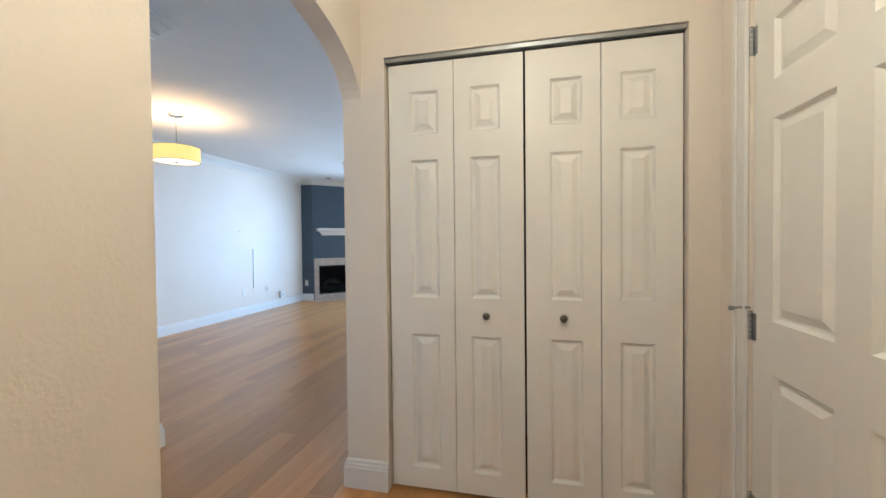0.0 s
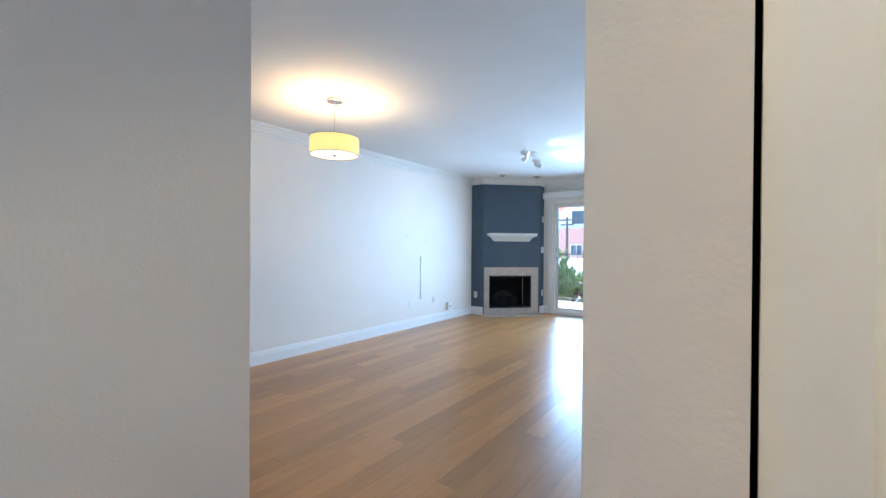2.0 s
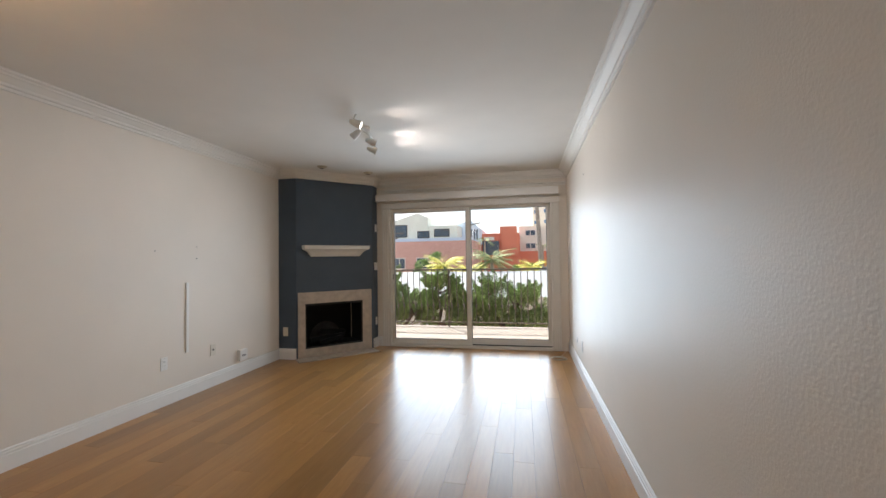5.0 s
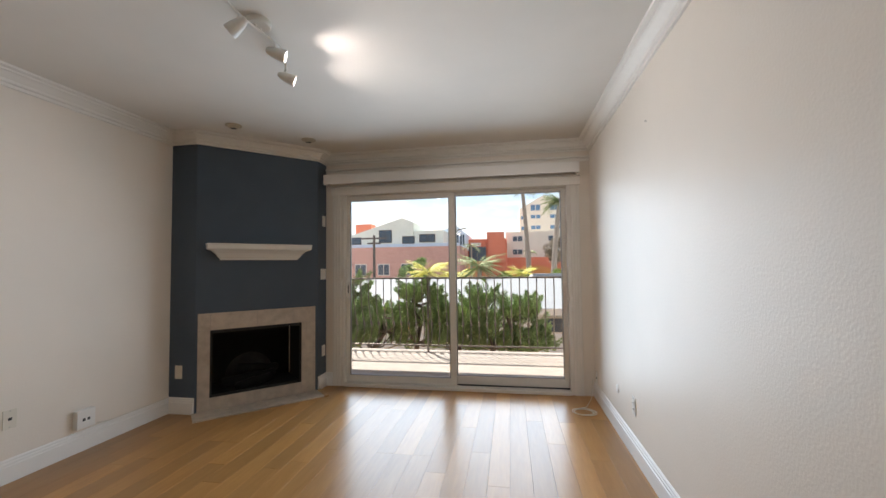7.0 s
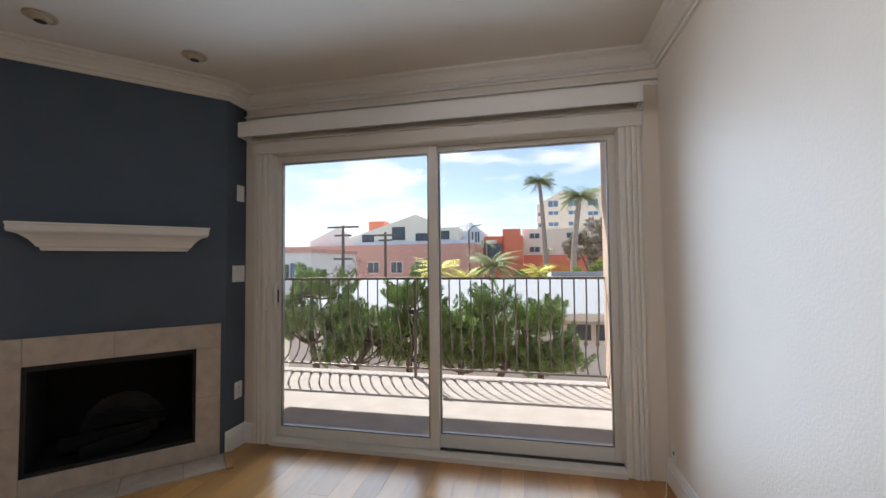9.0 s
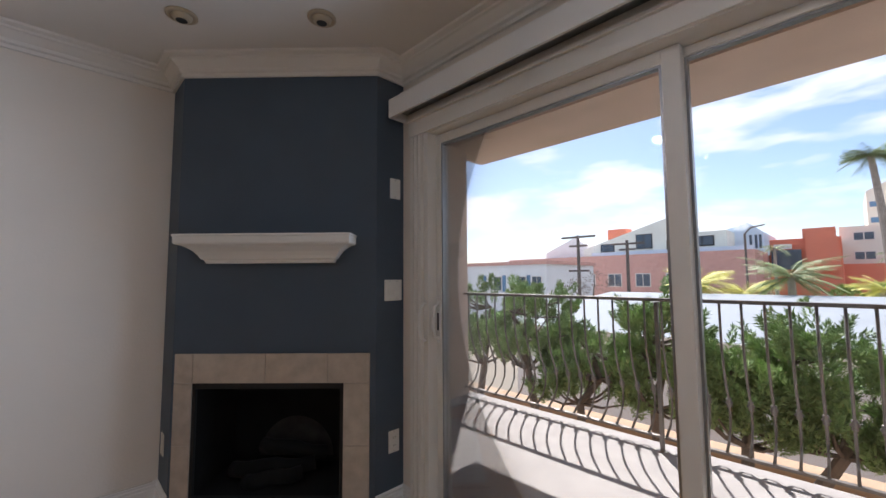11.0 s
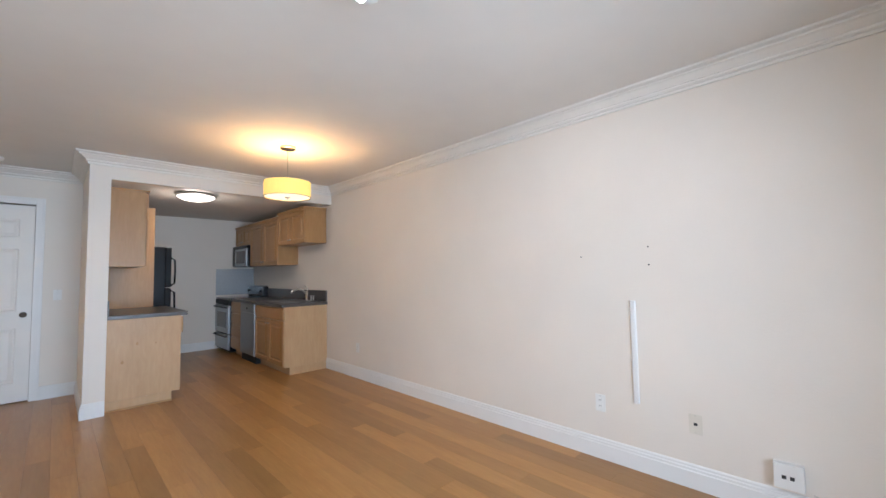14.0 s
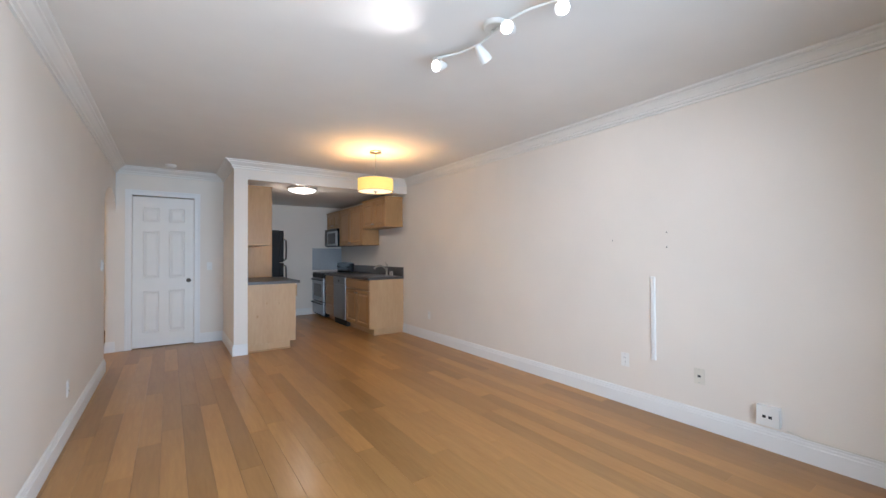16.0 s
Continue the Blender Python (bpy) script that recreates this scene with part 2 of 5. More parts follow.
def part(name, bm, material, parent=None, label="", bevel=0.0, smooth=False):
    ob = new(name, finish(bm, name, material, bevel, smooth))
    if parent is not None:
        ob.parent = parent
    return tagged(ob, label)


def boxpart(name, dims, material, parent=None, label="", bevel=0.0):
    bm = fresh()
    box(bm, *dims)
    return part(name, bm, material, parent, label, bevel)


def thing(name, m, label, category, group=""):
    """An empty at the base of a thing, which its parts hang under."""
    e = new(name)
    e.empty_display_size = 0.1
    e.matrix_world = m
    return tagged(e, label, category, group)


def setting(ob, label="", category=""):
    return tagged(ob, label, category, kind="structure")


def prism(bm, outline, z0, z1):
    lo = [bm.verts.new((x, y, z0)) for x, y in outline]
    hi = [bm.verts.new((x, y, z1)) for x, y in outline]
    bm.faces.new(lo[::-1]), bm.faces.new(hi)
    for i in range(len(lo)):
        j = (i + 1) % len(lo)
        bm.faces.new((lo[i], lo[j], hi[j], hi[i]))


def turned(bm, profile, steps=24, m=None):
    """A solid of revolution about z from (radius, height) pairs."""
    rings = []
    for r, z in profile:
        rings.append([bm.verts.new((max(r, 1e-4) * math.cos(2 * math.pi * i / steps), max(r, 1e-4) * math.sin(2 * math.pi * i / steps), z)) for i in range(steps)])
    for a, b in zip(rings, rings[1:]):
        for i in range(steps):
            j = (i + 1) % steps
            bm.faces.new((a[i], a[j], b[j], b[i]))
    bm.faces.new(rings[0][::-1]), bm.faces.new(rings[-1])
    if m is not None:
        bmesh.ops.transform(bm, matrix=m, verts=[v for r in rings for v in r])


def tube(bm, points, radius, steps=8, taper=None):
    """A round bar along a line of points."""
    pts = [Vector(p) for p in points]
    rings = []
    for i, p in enumerate(pts):
        d = (pts[min(i + 1, len(pts) - 1)] - pts[max(i - 1, 0)]).normalized()
        a = d.cross(Vector((0.31, 0.17, 0.93)) if abs(d.z) < 0.8 else Vector((0.93, 0.31, 0.1))).normalized()
        b = d.cross(a)
        r = radius if taper is None else radius + (taper - radius) * i / (len(pts) - 1)
        rings.append([bm.verts.new(p + (a * math.cos(2 * math.pi * k / steps) + b * math.sin(2 * math.pi * k / steps)) * r) for k in range(steps)])
    for u, v in zip(rings, rings[1:]):
        for k in range(steps):
            j = (k + 1) % steps
            bm.faces.new((u[k], u[j], v[j], v[k]))
    bm.faces.new(rings[0][::-1]), bm.faces.new(rings[-1])


def sweep(bm, path, profile, inward):
    """A moulding: profile of (out, z) pairs carried along a plan path, mitred; inward +1 when the room lies left of the way."""
    pts = [Vector((x, y, 0)) for x, y in path]
    rows = []
    for i, p in enumerate(pts):
        d0 = (p - pts[i - 1]).normalized() if i else None
        d1 = (pts[i + 1] - p).normalized() if i < len(pts) - 1 else None
        n0 = Vector((-d0.y, d0.x, 0)) * inward if d0 else None
        n1 = Vector((-d1.y, d1.x, 0)) * inward if d1 else None
        if n0 is None or n1 is None:
            n = n0 or n1
        else:
            n = n0 + n1
            n = n / max(n.length_squared / 2, 0.2)
        rows.append([bm.verts.new(p + n * o + Vector((0, 0, z))) for o, z in profile])
    for a, b in zip(rows, rows[1:]):
        for k in range(len(profile)):
            j = (k + 1) % len(profile)
            bm.faces.new((a[k], a[j], b[j], b[k]))
    bm.faces.new(rows[0]), bm.faces.new(rows[-1][::-1])


def raised_panel(bm, x0, x1, z0, z1, y, depth=0.013, rim=0.026):
    """A moulded panel on a face that looks towards -y: sunk groove, then a raised field."""
    rects = [(0, 0.0), (0.004, depth * 0.45), (0.011, depth), (0.019, depth), (rim + 0.016, 0.0025), (rim + 0.019, 0.001)]
    rings = []
    for inset, d in rects:
        rings.append([bm.verts.new(c) for c in ((x0 + inset, y + d, z0 + inset), (x1 - inset, y + d, z0 + inset), (x1 - inset, y + d, z1 - inset), (x0 + inset, y + d, z1 - inset))])
    for a, b in zip(rings, rings[1:]):
        for k in range(4):
            j = (k + 1) % 4
            bm.faces.new((a[k], a[j], b[j], b[k]))
    bm.faces.new(rings[-1])


def panelled_slab(bm, x0, x1, z0, z1, y0, y1, panels):
    """A door leaf from y0 (front) to y1 with raised panels let into its front face."""
    xs = sorted({x0, x1, *[p[0] for p in panels], *[p[1] for p in panels]})
    zs = sorted({z0, z1, *[p[2] for p in panels], *[p[3] for p in panels]})
    for xa, xb in zip(xs, xs[1:]):
        for za, zb in zip(zs, zs[1:]):
            cx, cz = (xa + xb) / 2, (za + zb) / 2
            if any(p[0] < cx < p[1] and p[2] < cz < p[3] for p in panels):
                continue
            bm.faces.new([bm.verts.new(c) for c in ((xa, y0, za), (xb, y0, za), (xb, y0, zb), (xa, y0, zb))])
    for p in panels:
        raised_panel(bm, *p, y0)
    v = [bm.verts.new(c) for c in ((x0, y0, z0), (x1, y0, z0), (x1, y0, z1), (x0, y0, z1), (x0, y1, z0), (x1, y1, z0), (x1, y1, z1), (x0, y1, z1))]
    for f in ((0, 1, 5, 4), (1, 2, 6, 5), (2, 3, 7, 6), (3, 0, 4, 7), (4, 5, 6, 7)):
        bm.faces.new([v[i] for i in f])
    bmesh.ops.remove_doubles(bm, verts=list(bm.verts), dist=0.0004)
# ---- the large structure ----
HALL_W = -0.62  # hall side of the arch wall
WX, EX, NY, H = -4.5, -0.716, 8.03, 2.49  # inner faces of the west, east and window walls; ceiling
HALL_E, CLOSET_Y, HALL_S = 0.90, 1.53, -1.6
DOOR_Y, PIL_X0, PIL_X1, PIL_Y = 0.455, -2.14, -1.98, 1.64
KIT_S, KIT_H = -1.36, 2.32
ARCH_Y0, ARCH_Y1, ARCH_Z, ARCH_B = 0.46, 1.53, 1.845, 0.27

floor = setting(boxpart("floor", (WX - 0.1, HALL_E + 0.1, HALL_S - 0.1, NY + 0.1, -0.2, -0.012), M_SUB), "honey maple plank floor with a satin sheen", "floor")
setting(boxpart("ceiling", (WX - 0.1, EX + 0.06, PIL_Y - 0.12, NY + 0.15, H, H + 0.15), M_CEIL), "smooth off-white painted ceiling", "ceiling")
setting(boxpart("ceiling_alcove", (PIL_X0, EX + 0.06, 0.3, PIL_Y - 0.12, H, H + 0.15), M_CEIL), "off-white ceiling over the door alcove", "ceiling")
setting(boxpart("ceiling_kitchen", (WX - 0.1, PIL_X0, KIT_S - 0.1, PIL_Y - 0.12, KIT_H, H + 0.15), M_CEIL), "lowered off-white kitchen ceiling", "ceiling")
setting(boxpart("ceiling_hall", (EX + 0.06, HALL_E + 0.1, HALL_S - 0.1, CLOSET_Y + 0.8, H, H + 0.15), M_CEIL), "off-white entry hall ceiling", "ceiling")
setting(boxpart("wall_west", (WX - 0.12, WX, KIT_S - 0.1, NY + 0.17, -0.2, H + 0.1), M_WALL), "long cream painted wall with orange-peel texture", "wall")
setting(boxpart("wall_east", (EX, HALL_W, CLOSET_Y, NY + 0.17, -0.2, H + 0.1), M_WALL), "cream semi-gloss wall catching the window's light", "wall")
SX0, SX1, SZ = -3.30, -0.905, 2.07  # the sliding door's opening
bm = fresh()
box(bm, WX - 0.12, SX0, NY, NY + 0.17, -0.2, H + 0.1)
box(bm, SX1, HALL_W, NY, NY + 0.17, -0.2, H + 0.1)
box(bm, SX0, SX1, NY, NY + 0.17, SZ, H + 0.1)
setting(part("wall_north", bm, M_WALL), "cream wall around the sliding glass door", "wall")
# the wall with the arch between entry hall and living room
bm = fresh()
arch = [(ARCH_Y0, ARCH_Z)]
for i in range(25):
    a = math.pi * i / 24
    arch.append(((ARCH_Y0 + ARCH_Y1) / 2 - (ARCH_Y1 - ARCH_Y0) / 2 * math.cos(a), ARCH_Z + ARCH_B * math.sin(a)))
for (ya, za), (yb, zb) in zip(arch[1:], arch[2:]):
    q = [[bm.verts.new((x, y, z)) for y, z in ((ya, za), (yb, zb), (yb, H + 0.1), (ya, H + 0.1))] for x in (EX, HALL_W)]
    bm.faces.new(q[0]), bm.faces.new(q[1][::-1]), bm.faces.new((q[0][0], q[0][1], q[1][1], q[1][0]))
box(bm, EX, HALL_W, HALL_S - 0.1, ARCH_Y0, -0.2, H + 0.1)
bmesh.ops.remove_doubles(bm, verts=list(bm.verts), dist=0.0005)
setting(part("wall_arch", bm, M_WALL), "cream wall pierced by a plastered arch", "wall")
CX0, CX1, CZ = -0.505, 0.785, 2.06  # the closet's opening
bm = fresh()
box(bm, HALL_W, CX0, CLOSET_Y, CLOSET_Y + 0.12, -0.2, H + 0.1)
box(bm, CX1, HALL_E, CLOSET_Y, CLOSET_Y + 0.12, -0.2, H + 0.1)
box(bm, CX0, CX1, CLOSET_Y, CLOSET_Y + 0.12, CZ, H + 0.1)
setting(part("wall_closet", bm, M_WALL), "cream wall around the closet doors", "wall")
# unseen; coloured dark so the gaps round the closet leaves look shaded
setting(boxpart("wall_closet_back", (HALL_W, HALL_E + 0.1, CLOSET_Y + 0.7, CLOSET_Y + 0.8, -0.2, H + 0.1), M_SLOT), "unseen closet back, painted dark to shade the door gaps", "wall")
EDY0, EDY1 = 0.46, 1.325  # the entry door's opening
bm = fresh()
box(bm, HALL_E, HALL_E + 0.12, HALL_S - 0.1, EDY0, -0.2, H + 0.1)
box(bm, HALL_E, HALL_E + 0.12, EDY1, CLOSET_Y + 0.8, -0.2, H + 0.1)
box(bm, HALL_E, HALL_E + 0.12, EDY0, EDY1, 2.04, H + 0.1)
setting(part("wall_hall", bm, M_WALL), "cream entry hall wall", "wall")
setting(boxpart("wall_hall_end", (HALL_W, HALL_E, HALL_S - 0.12, HALL_S, -0.2, H + 0.1), M_WALL), "cream wall closing the entry hall", "wall")
ADX0, ADX1 = -1.605, -0.89  # the alcove door's opening
bm = fresh()
box(bm, PIL_X1, ADX0, DOOR_Y - 0.12, DOOR_Y, -0.2, H + 0.1)
box(bm, ADX1, EX, DOOR_Y - 0.12, DOOR_Y, -0.2, H + 0.1)
box(bm, ADX0, ADX1, DOOR_Y - 0.12, DOOR_Y, 2.112, H + 0.1)
setting(part("wall_alcove", bm, M_WALL), "cream wall around the white panelled door", "wall")
setting(boxpart("wall_pillar", (PIL_X0, PIL_X1, KIT_S - 0.1, PIL_Y, -0.2, H + 0.1), M_WALL), "cream partition wall ending in a pillar", "wall")
setting(boxpart("wall_kitchen_header", (WX, PIL_X0, PIL_Y - 0.14, PIL_Y - 0.004, 2.262, H + 0.1), M_WALL), "cream beam over the kitchen opening", "wall")
setting(boxpart("wall_kitchen_back", (WX, PIL_X0, KIT_S - 0.1, KIT_S, -0.2, H + 0.1), M_WALL), "cream kitchen end wall", "wall")

# unseen dark panels added behind both doors to stop light leaking at the gaps
setting(boxpart("blocker_behind_alcove_door", (PIL_X1, EX, DOOR_Y - 0.32, DOOR_Y - 0.22, -0.2, H + 0.1), M_SLOT), "unseen dark panel blocking light behind the alcove door", "wall")
setting(boxpart("blocker_behind_entry_door", (HALL_E + 0.22, HALL_E + 0.3, HALL_S - 0.1, CLOSET_Y + 0.8, -0.2, H + 0.1), M_SLOT), "unseen dark panel blocking light behind the entry door", "wall")

# crown moulding and baseboards
C = [(0, H - 0.105), (0.016, H - 0.105), (0.018, H - 0.090), (0.013, H - 0.086), (0.030, H - 0.080), (0.034, H - 0.068), (0.028, H - 0.064), (0.045, H - 0.052), (0.068, H - 0.034), (0.080, H - 0.030), (0.082, H - 0.021), (0.076, H - 0.018), (0.104, H - 0.012), (0.108, H - 0.001), (0, H - 0.001)]
FPL, FPA, FPB, FPR = (WX, 7.08), (-4.245, 7.08), (-3.48, 7.845), (-3.48, NY)
bm = fresh()
sweep(bm, [(PIL_X1, DOOR_Y), (PIL_X1, PIL_Y), (WX, PIL_Y), FPL, FPA, FPB, FPR, (EX, NY), (EX, DOOR_Y), (PIL_X1, DOOR_Y)], C, -1)
setting(part("trim_crown", bm, M_CROWN), "stepped cream crown moulding", "moulding")
CL = [(o * 0.5, H + (z - H) * 0.6) for o, z in C]
bm = fresh()
sweep(bm, [(HALL_W, HALL_S), (HALL_W, CLOSET_Y), (HALL_E, CLOSET_Y), (HALL_E, HALL_S)], CL, -1)
setting(part("trim_crown_hall", bm, M_CROWN), "narrow cream moulding in the entry hall", "moulding")
B = [(0, 0.0), (0.017, 0.0), (0.017, 0.098), (0.013, 0.102), (0.013, 0.116), (0.009, 0.121), (0.009, 0.132), (0.003, 0.14), (0, 0.14)]


def baseboard(path, inward=-1):
    bm = fresh()
    sweep(bm, path, B, inward)
    setting(part("baseboard", bm, M_TRIM), "tall white stepped baseboard", "baseboard")


baseboard([(WX, PIL_Y - 0.2), FPL, FPA])
baseboard([FPB, (-3.48, NY), (-3.40, NY)])
baseboard([(EX, NY), (EX, CLOSET_Y), (CX0, CLOSET_Y)])
baseboard([(CX1, CLOSET_Y), (HALL_E, CLOSET_Y), (HALL_E, EDY1 + 0.07)])
baseboard([(ADX0 - 0.07, DOOR_Y), (PIL_X1, DOOR_Y), (PIL_X1, PIL_Y), (PIL_X0, PIL_Y)][::-1], 1)
baseboard([(HALL_W, HALL_S), (HALL_W, ARCH_Y0), (EX, ARCH_Y0)])
baseboard([(-3.84, KIT_S), (PIL_X0, KIT_S)], 1)

# ---- the fireplace corner ----
A0, U, N = Vector((*FPA, 0)), Vector((0.7071, 0.7071, 0)), Vector((0.7071, -0.7071, 0))
FLEN = (Vector((*FPB, 0)) - A0).length
FB0, FB1, FBZ0, FBZ1, TT = 0.115, 0.915, 0.12, 0.715, 0.868  # firebox and tile field


def on_face(s, out, z):
    return A0 + U * s + N * out + Vector((0, 0, z))


def face_box(bm, s0, s1, o0, o1, z0, z1):
    v = [bm.verts.new(on_face(s, o, z)) for s in (s0, s1) for o in (o0, o1) for z in (z0, z1)]
    for f in ((0, 1, 3, 2), (4, 6, 7, 5), (0, 4, 5, 1), (2, 3, 7, 6), (0, 2, 6, 4), (1, 5, 7, 3)):
        bm.faces.new([v[i] for i in f])


bm = fresh()
face_box(bm, 0, FLEN, -0.10, 0, FBZ1, H)
face_box(bm, 0, FB0, -0.10, 0, 0, FBZ1)
face_box(bm, FB1, FLEN, -0.10, 0, 0, FBZ1)
face_box(bm, FB0, FB1, -0.10, 0, 0, FBZ0)
prism(bm, [FPL, FPA, (FPA[0] - 0.05, FPA[1] + 0.09), (WX, FPL[1] + 0.09)], 0, H)
prism(bm, [FPB, FPR, (FPR[0] - 0.09, FPR[1]), (FPB[0] - 0.09, FPB[1] + 0.05)], 0, H)
setting(part("wall_chimney_breast", bm, M_BLUE), "dark navy painted chimney breast set across the corner", "wall")
fire = thing("fireplace", Matrix.Translation(A0 + U * (FLEN / 2)), "built-in fireplace with limestone tile surround and black firebox", "fireplace")
inv = fire.matrix_world.inverted()


def fpart(name, bm, material, label="", bevel=0.0, parent=None, smooth=False):
    bmesh.ops.transform(bm, matrix=inv, verts=list(bm.verts))
    return part(name, bm, material, parent or fire, label, bevel, smooth)


bm = fresh()
t0 = 0.012
for s0, s1, z0, z1 in ((0.02, FLEN - 0.03, FBZ1, TT), (0.02, FB0, 0, FBZ1), (FB1, FLEN - 0.03, 0, FBZ1), (FB0, FB1, 0, FBZ0)):
    face_box(bm, s0, s1, 0.001, t0 - 0.004, z0, z1)
fpart("tile_bed", bm, M_GROUT)
tiles = []
for a, b in ((0.02, 0.115), (0.119, 0.50), (0.504, 0.83), (0.834, FLEN - 0.03)):
    tiles.append((a, b, FBZ1 + 0.002, TT))
for a, b in ((0.02, FB0 - 0.001), (FB1 + 0.001, FLEN - 0.03)):
    tiles += [(a, b, 0.40, FBZ1 - 0.002), (a, b, 0.012, 0.396)]
for a, b in ((FB0 + 0.002, 0.50), (0.504, FB1 - 0.002)):
    tiles.append((a, b, 0.012, FBZ0 - 0.002))
for a, b, za, zb in tiles:
    bm = fresh()
    face_box(bm, a, b, 0.002, t0 + 0.001, za, zb)
    fpart("tile", bm, M_TILE, bevel=0.002)
hearth_edges = [(-0.02, 0.26), (0.264, 0.55), (0.554, 0.85), (0.854, FLEN - 0.01)]
for a, b in hearth_edges:
    bm = fresh()
    face_box(bm, a, b, 0.014, 0.235, -0.004, 0.012)
    fpart("hearth_tile", bm, M_TILE, "pale grey hearth tile flush with the floor", bevel=0.002)
bm = fresh()
face_box(bm, FLEN - 0.008, FLEN + 0.03, 0.014, 0.25, -0.004, 0.016)
fpart("edge_strip", bm, M_CAB, "wooden strip along the hearth's end", bevel=0.003)
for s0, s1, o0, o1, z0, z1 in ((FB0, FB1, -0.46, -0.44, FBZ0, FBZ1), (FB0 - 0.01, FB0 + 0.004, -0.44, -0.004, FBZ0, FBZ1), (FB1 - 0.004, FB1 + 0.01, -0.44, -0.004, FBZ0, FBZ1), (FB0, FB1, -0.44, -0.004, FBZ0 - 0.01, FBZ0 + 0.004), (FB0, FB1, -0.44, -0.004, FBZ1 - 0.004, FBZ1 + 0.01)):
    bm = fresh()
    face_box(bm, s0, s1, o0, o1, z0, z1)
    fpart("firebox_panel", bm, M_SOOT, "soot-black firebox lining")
bm = fresh()
for s0, s1, z0, z1 in ((FB0, FB1, FBZ1 - 0.03, FBZ1), (FB0, FB0 + 0.018, FBZ0, FBZ1), (FB1 - 0.018, FB1, FBZ0, FBZ1), (FB0, FB1, FBZ0, FBZ0 + 0.02)):
    face_box(bm, s0, s1, -0.012, 0.006, z0, z1)
fpart("firebox_frame", bm, M_BLACK, "thin black metal frame")
# pale glow on the firebox back, put in as a lighter half-oval patch
bm = fresh()
arc = [on_face(0.51 + 0.23 * math.cos(math.pi * k / 16), -0.436, 0.16 + 0.24 * math.sin(math.pi * k / 16)) for k in range(17)]
lo = [bm.verts.new(v) for v in arc]
hi = [bm.verts.new(v + N * 0.004) for v in arc]
bm.faces.new(hi), bm.faces.new(lo[::-1])
for k in range(17):
    bm.faces.new((lo[k], lo[(k + 1) % 17], hi[(k + 1) % 17], hi[k]))
fpart("lit_arc_patch", bm, M_LITARC, "pale grey arc painted as light on the firebox back")
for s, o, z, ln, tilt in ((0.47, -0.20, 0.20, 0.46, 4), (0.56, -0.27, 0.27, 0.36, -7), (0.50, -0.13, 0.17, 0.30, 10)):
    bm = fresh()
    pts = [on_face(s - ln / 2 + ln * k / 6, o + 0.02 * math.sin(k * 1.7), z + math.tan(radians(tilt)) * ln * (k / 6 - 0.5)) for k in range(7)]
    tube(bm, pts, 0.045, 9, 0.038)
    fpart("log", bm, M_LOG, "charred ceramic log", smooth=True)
mantel = thing("mantel_shelf", Matrix.Translation(on_face(0.52, 0, 1.34)), "cream painted stepped mantel shelf on the navy wall", "shelf")
minv = mantel.matrix_world.inverted()
bm = fresh()
levels = [(1.345, 0.045, 0.185), (1.362, 0.05, 0.18), (1.368, 0.062, 0.168), (1.385, 0.07, 0.158), (1.405, 0.082, 0.143), (1.425, 0.105, 0.118), (1.433, 0.12, 0.105), (1.440, 0.145, 0.08), (1.448, 0.15, 0.075), (1.4785, 0.15, 0.075)]
rows = []
for z, out, ins in levels:
    rows.append([bm.verts.new(on_face(s, o, z)) for s, o in ((ins, 0.001), (ins, out), (FLEN - ins - 0.035, out), (FLEN - ins - 0.035, 0.001))])
for a, b in zip(rows, rows[1:]):
    for k in range(4):
        bm.faces.new((a[k], a[(k + 1) % 4], b[(k + 1) % 4], b[k]))
bm.faces.new(rows[0][::-1]), bm.faces.new(rows[-1])
bmesh.ops.transform(bm, matrix=minv, verts=list(bm.verts))
part("shelf_body", bm, M_CROWN, mantel)
bm = fresh()
face_box(bm, 0.070, FLEN - 0.105, 0.001, 0.155, 1.479, 1.492)
bmesh.ops.transform(bm, matrix=minv, verts=list(bm.verts))
part("shelf_top", bm, M_CROWN, mantel, "", 0.003)

# ---- the sliding glass door ----
slider = tagged(new("window_1"), "white vinyl sliding glass door onto the balcony", "sliding door", kind="structure")
FY0, FY1 = NY - 0.005, NY + 0.15


def wpart(name, dims, material=M_VINYL, label="", bevel=0.004, parent=None):
    return boxpart(name, dims, material, parent or slider, label, bevel)


FI = 0.035
wpart("jamb", (SX0, SX0 + FI, FY0, FY1, 0.0, SZ))
wpart("jamb", (SX1 - FI, SX1, FY0, FY1, 0.0, SZ))
wpart("head", (SX0 + FI, SX1 - FI, FY0, FY1, SZ - 0.022, SZ))
wpart("sill", (SX0 + FI, SX1 - FI, FY0 - 0.02, FY1, 0.0, 0.032))
MID = -2.112


def frame_bm(x0, x1, y, z0, z1, left, right, low, top):
    bm = fresh()
    box(bm, x0, x0 + left, y, y + 0.036, z0, z1)
    box(bm, x1 - right, x1, y, y + 0.036, z0, z1)
    box(bm, x0 + left, x1 - right, y, y + 0.036, z0, z0 + low)
    box(bm, x0 + left, x1 - right, y, y + 0.036, z1 - top, z1)
    return bm


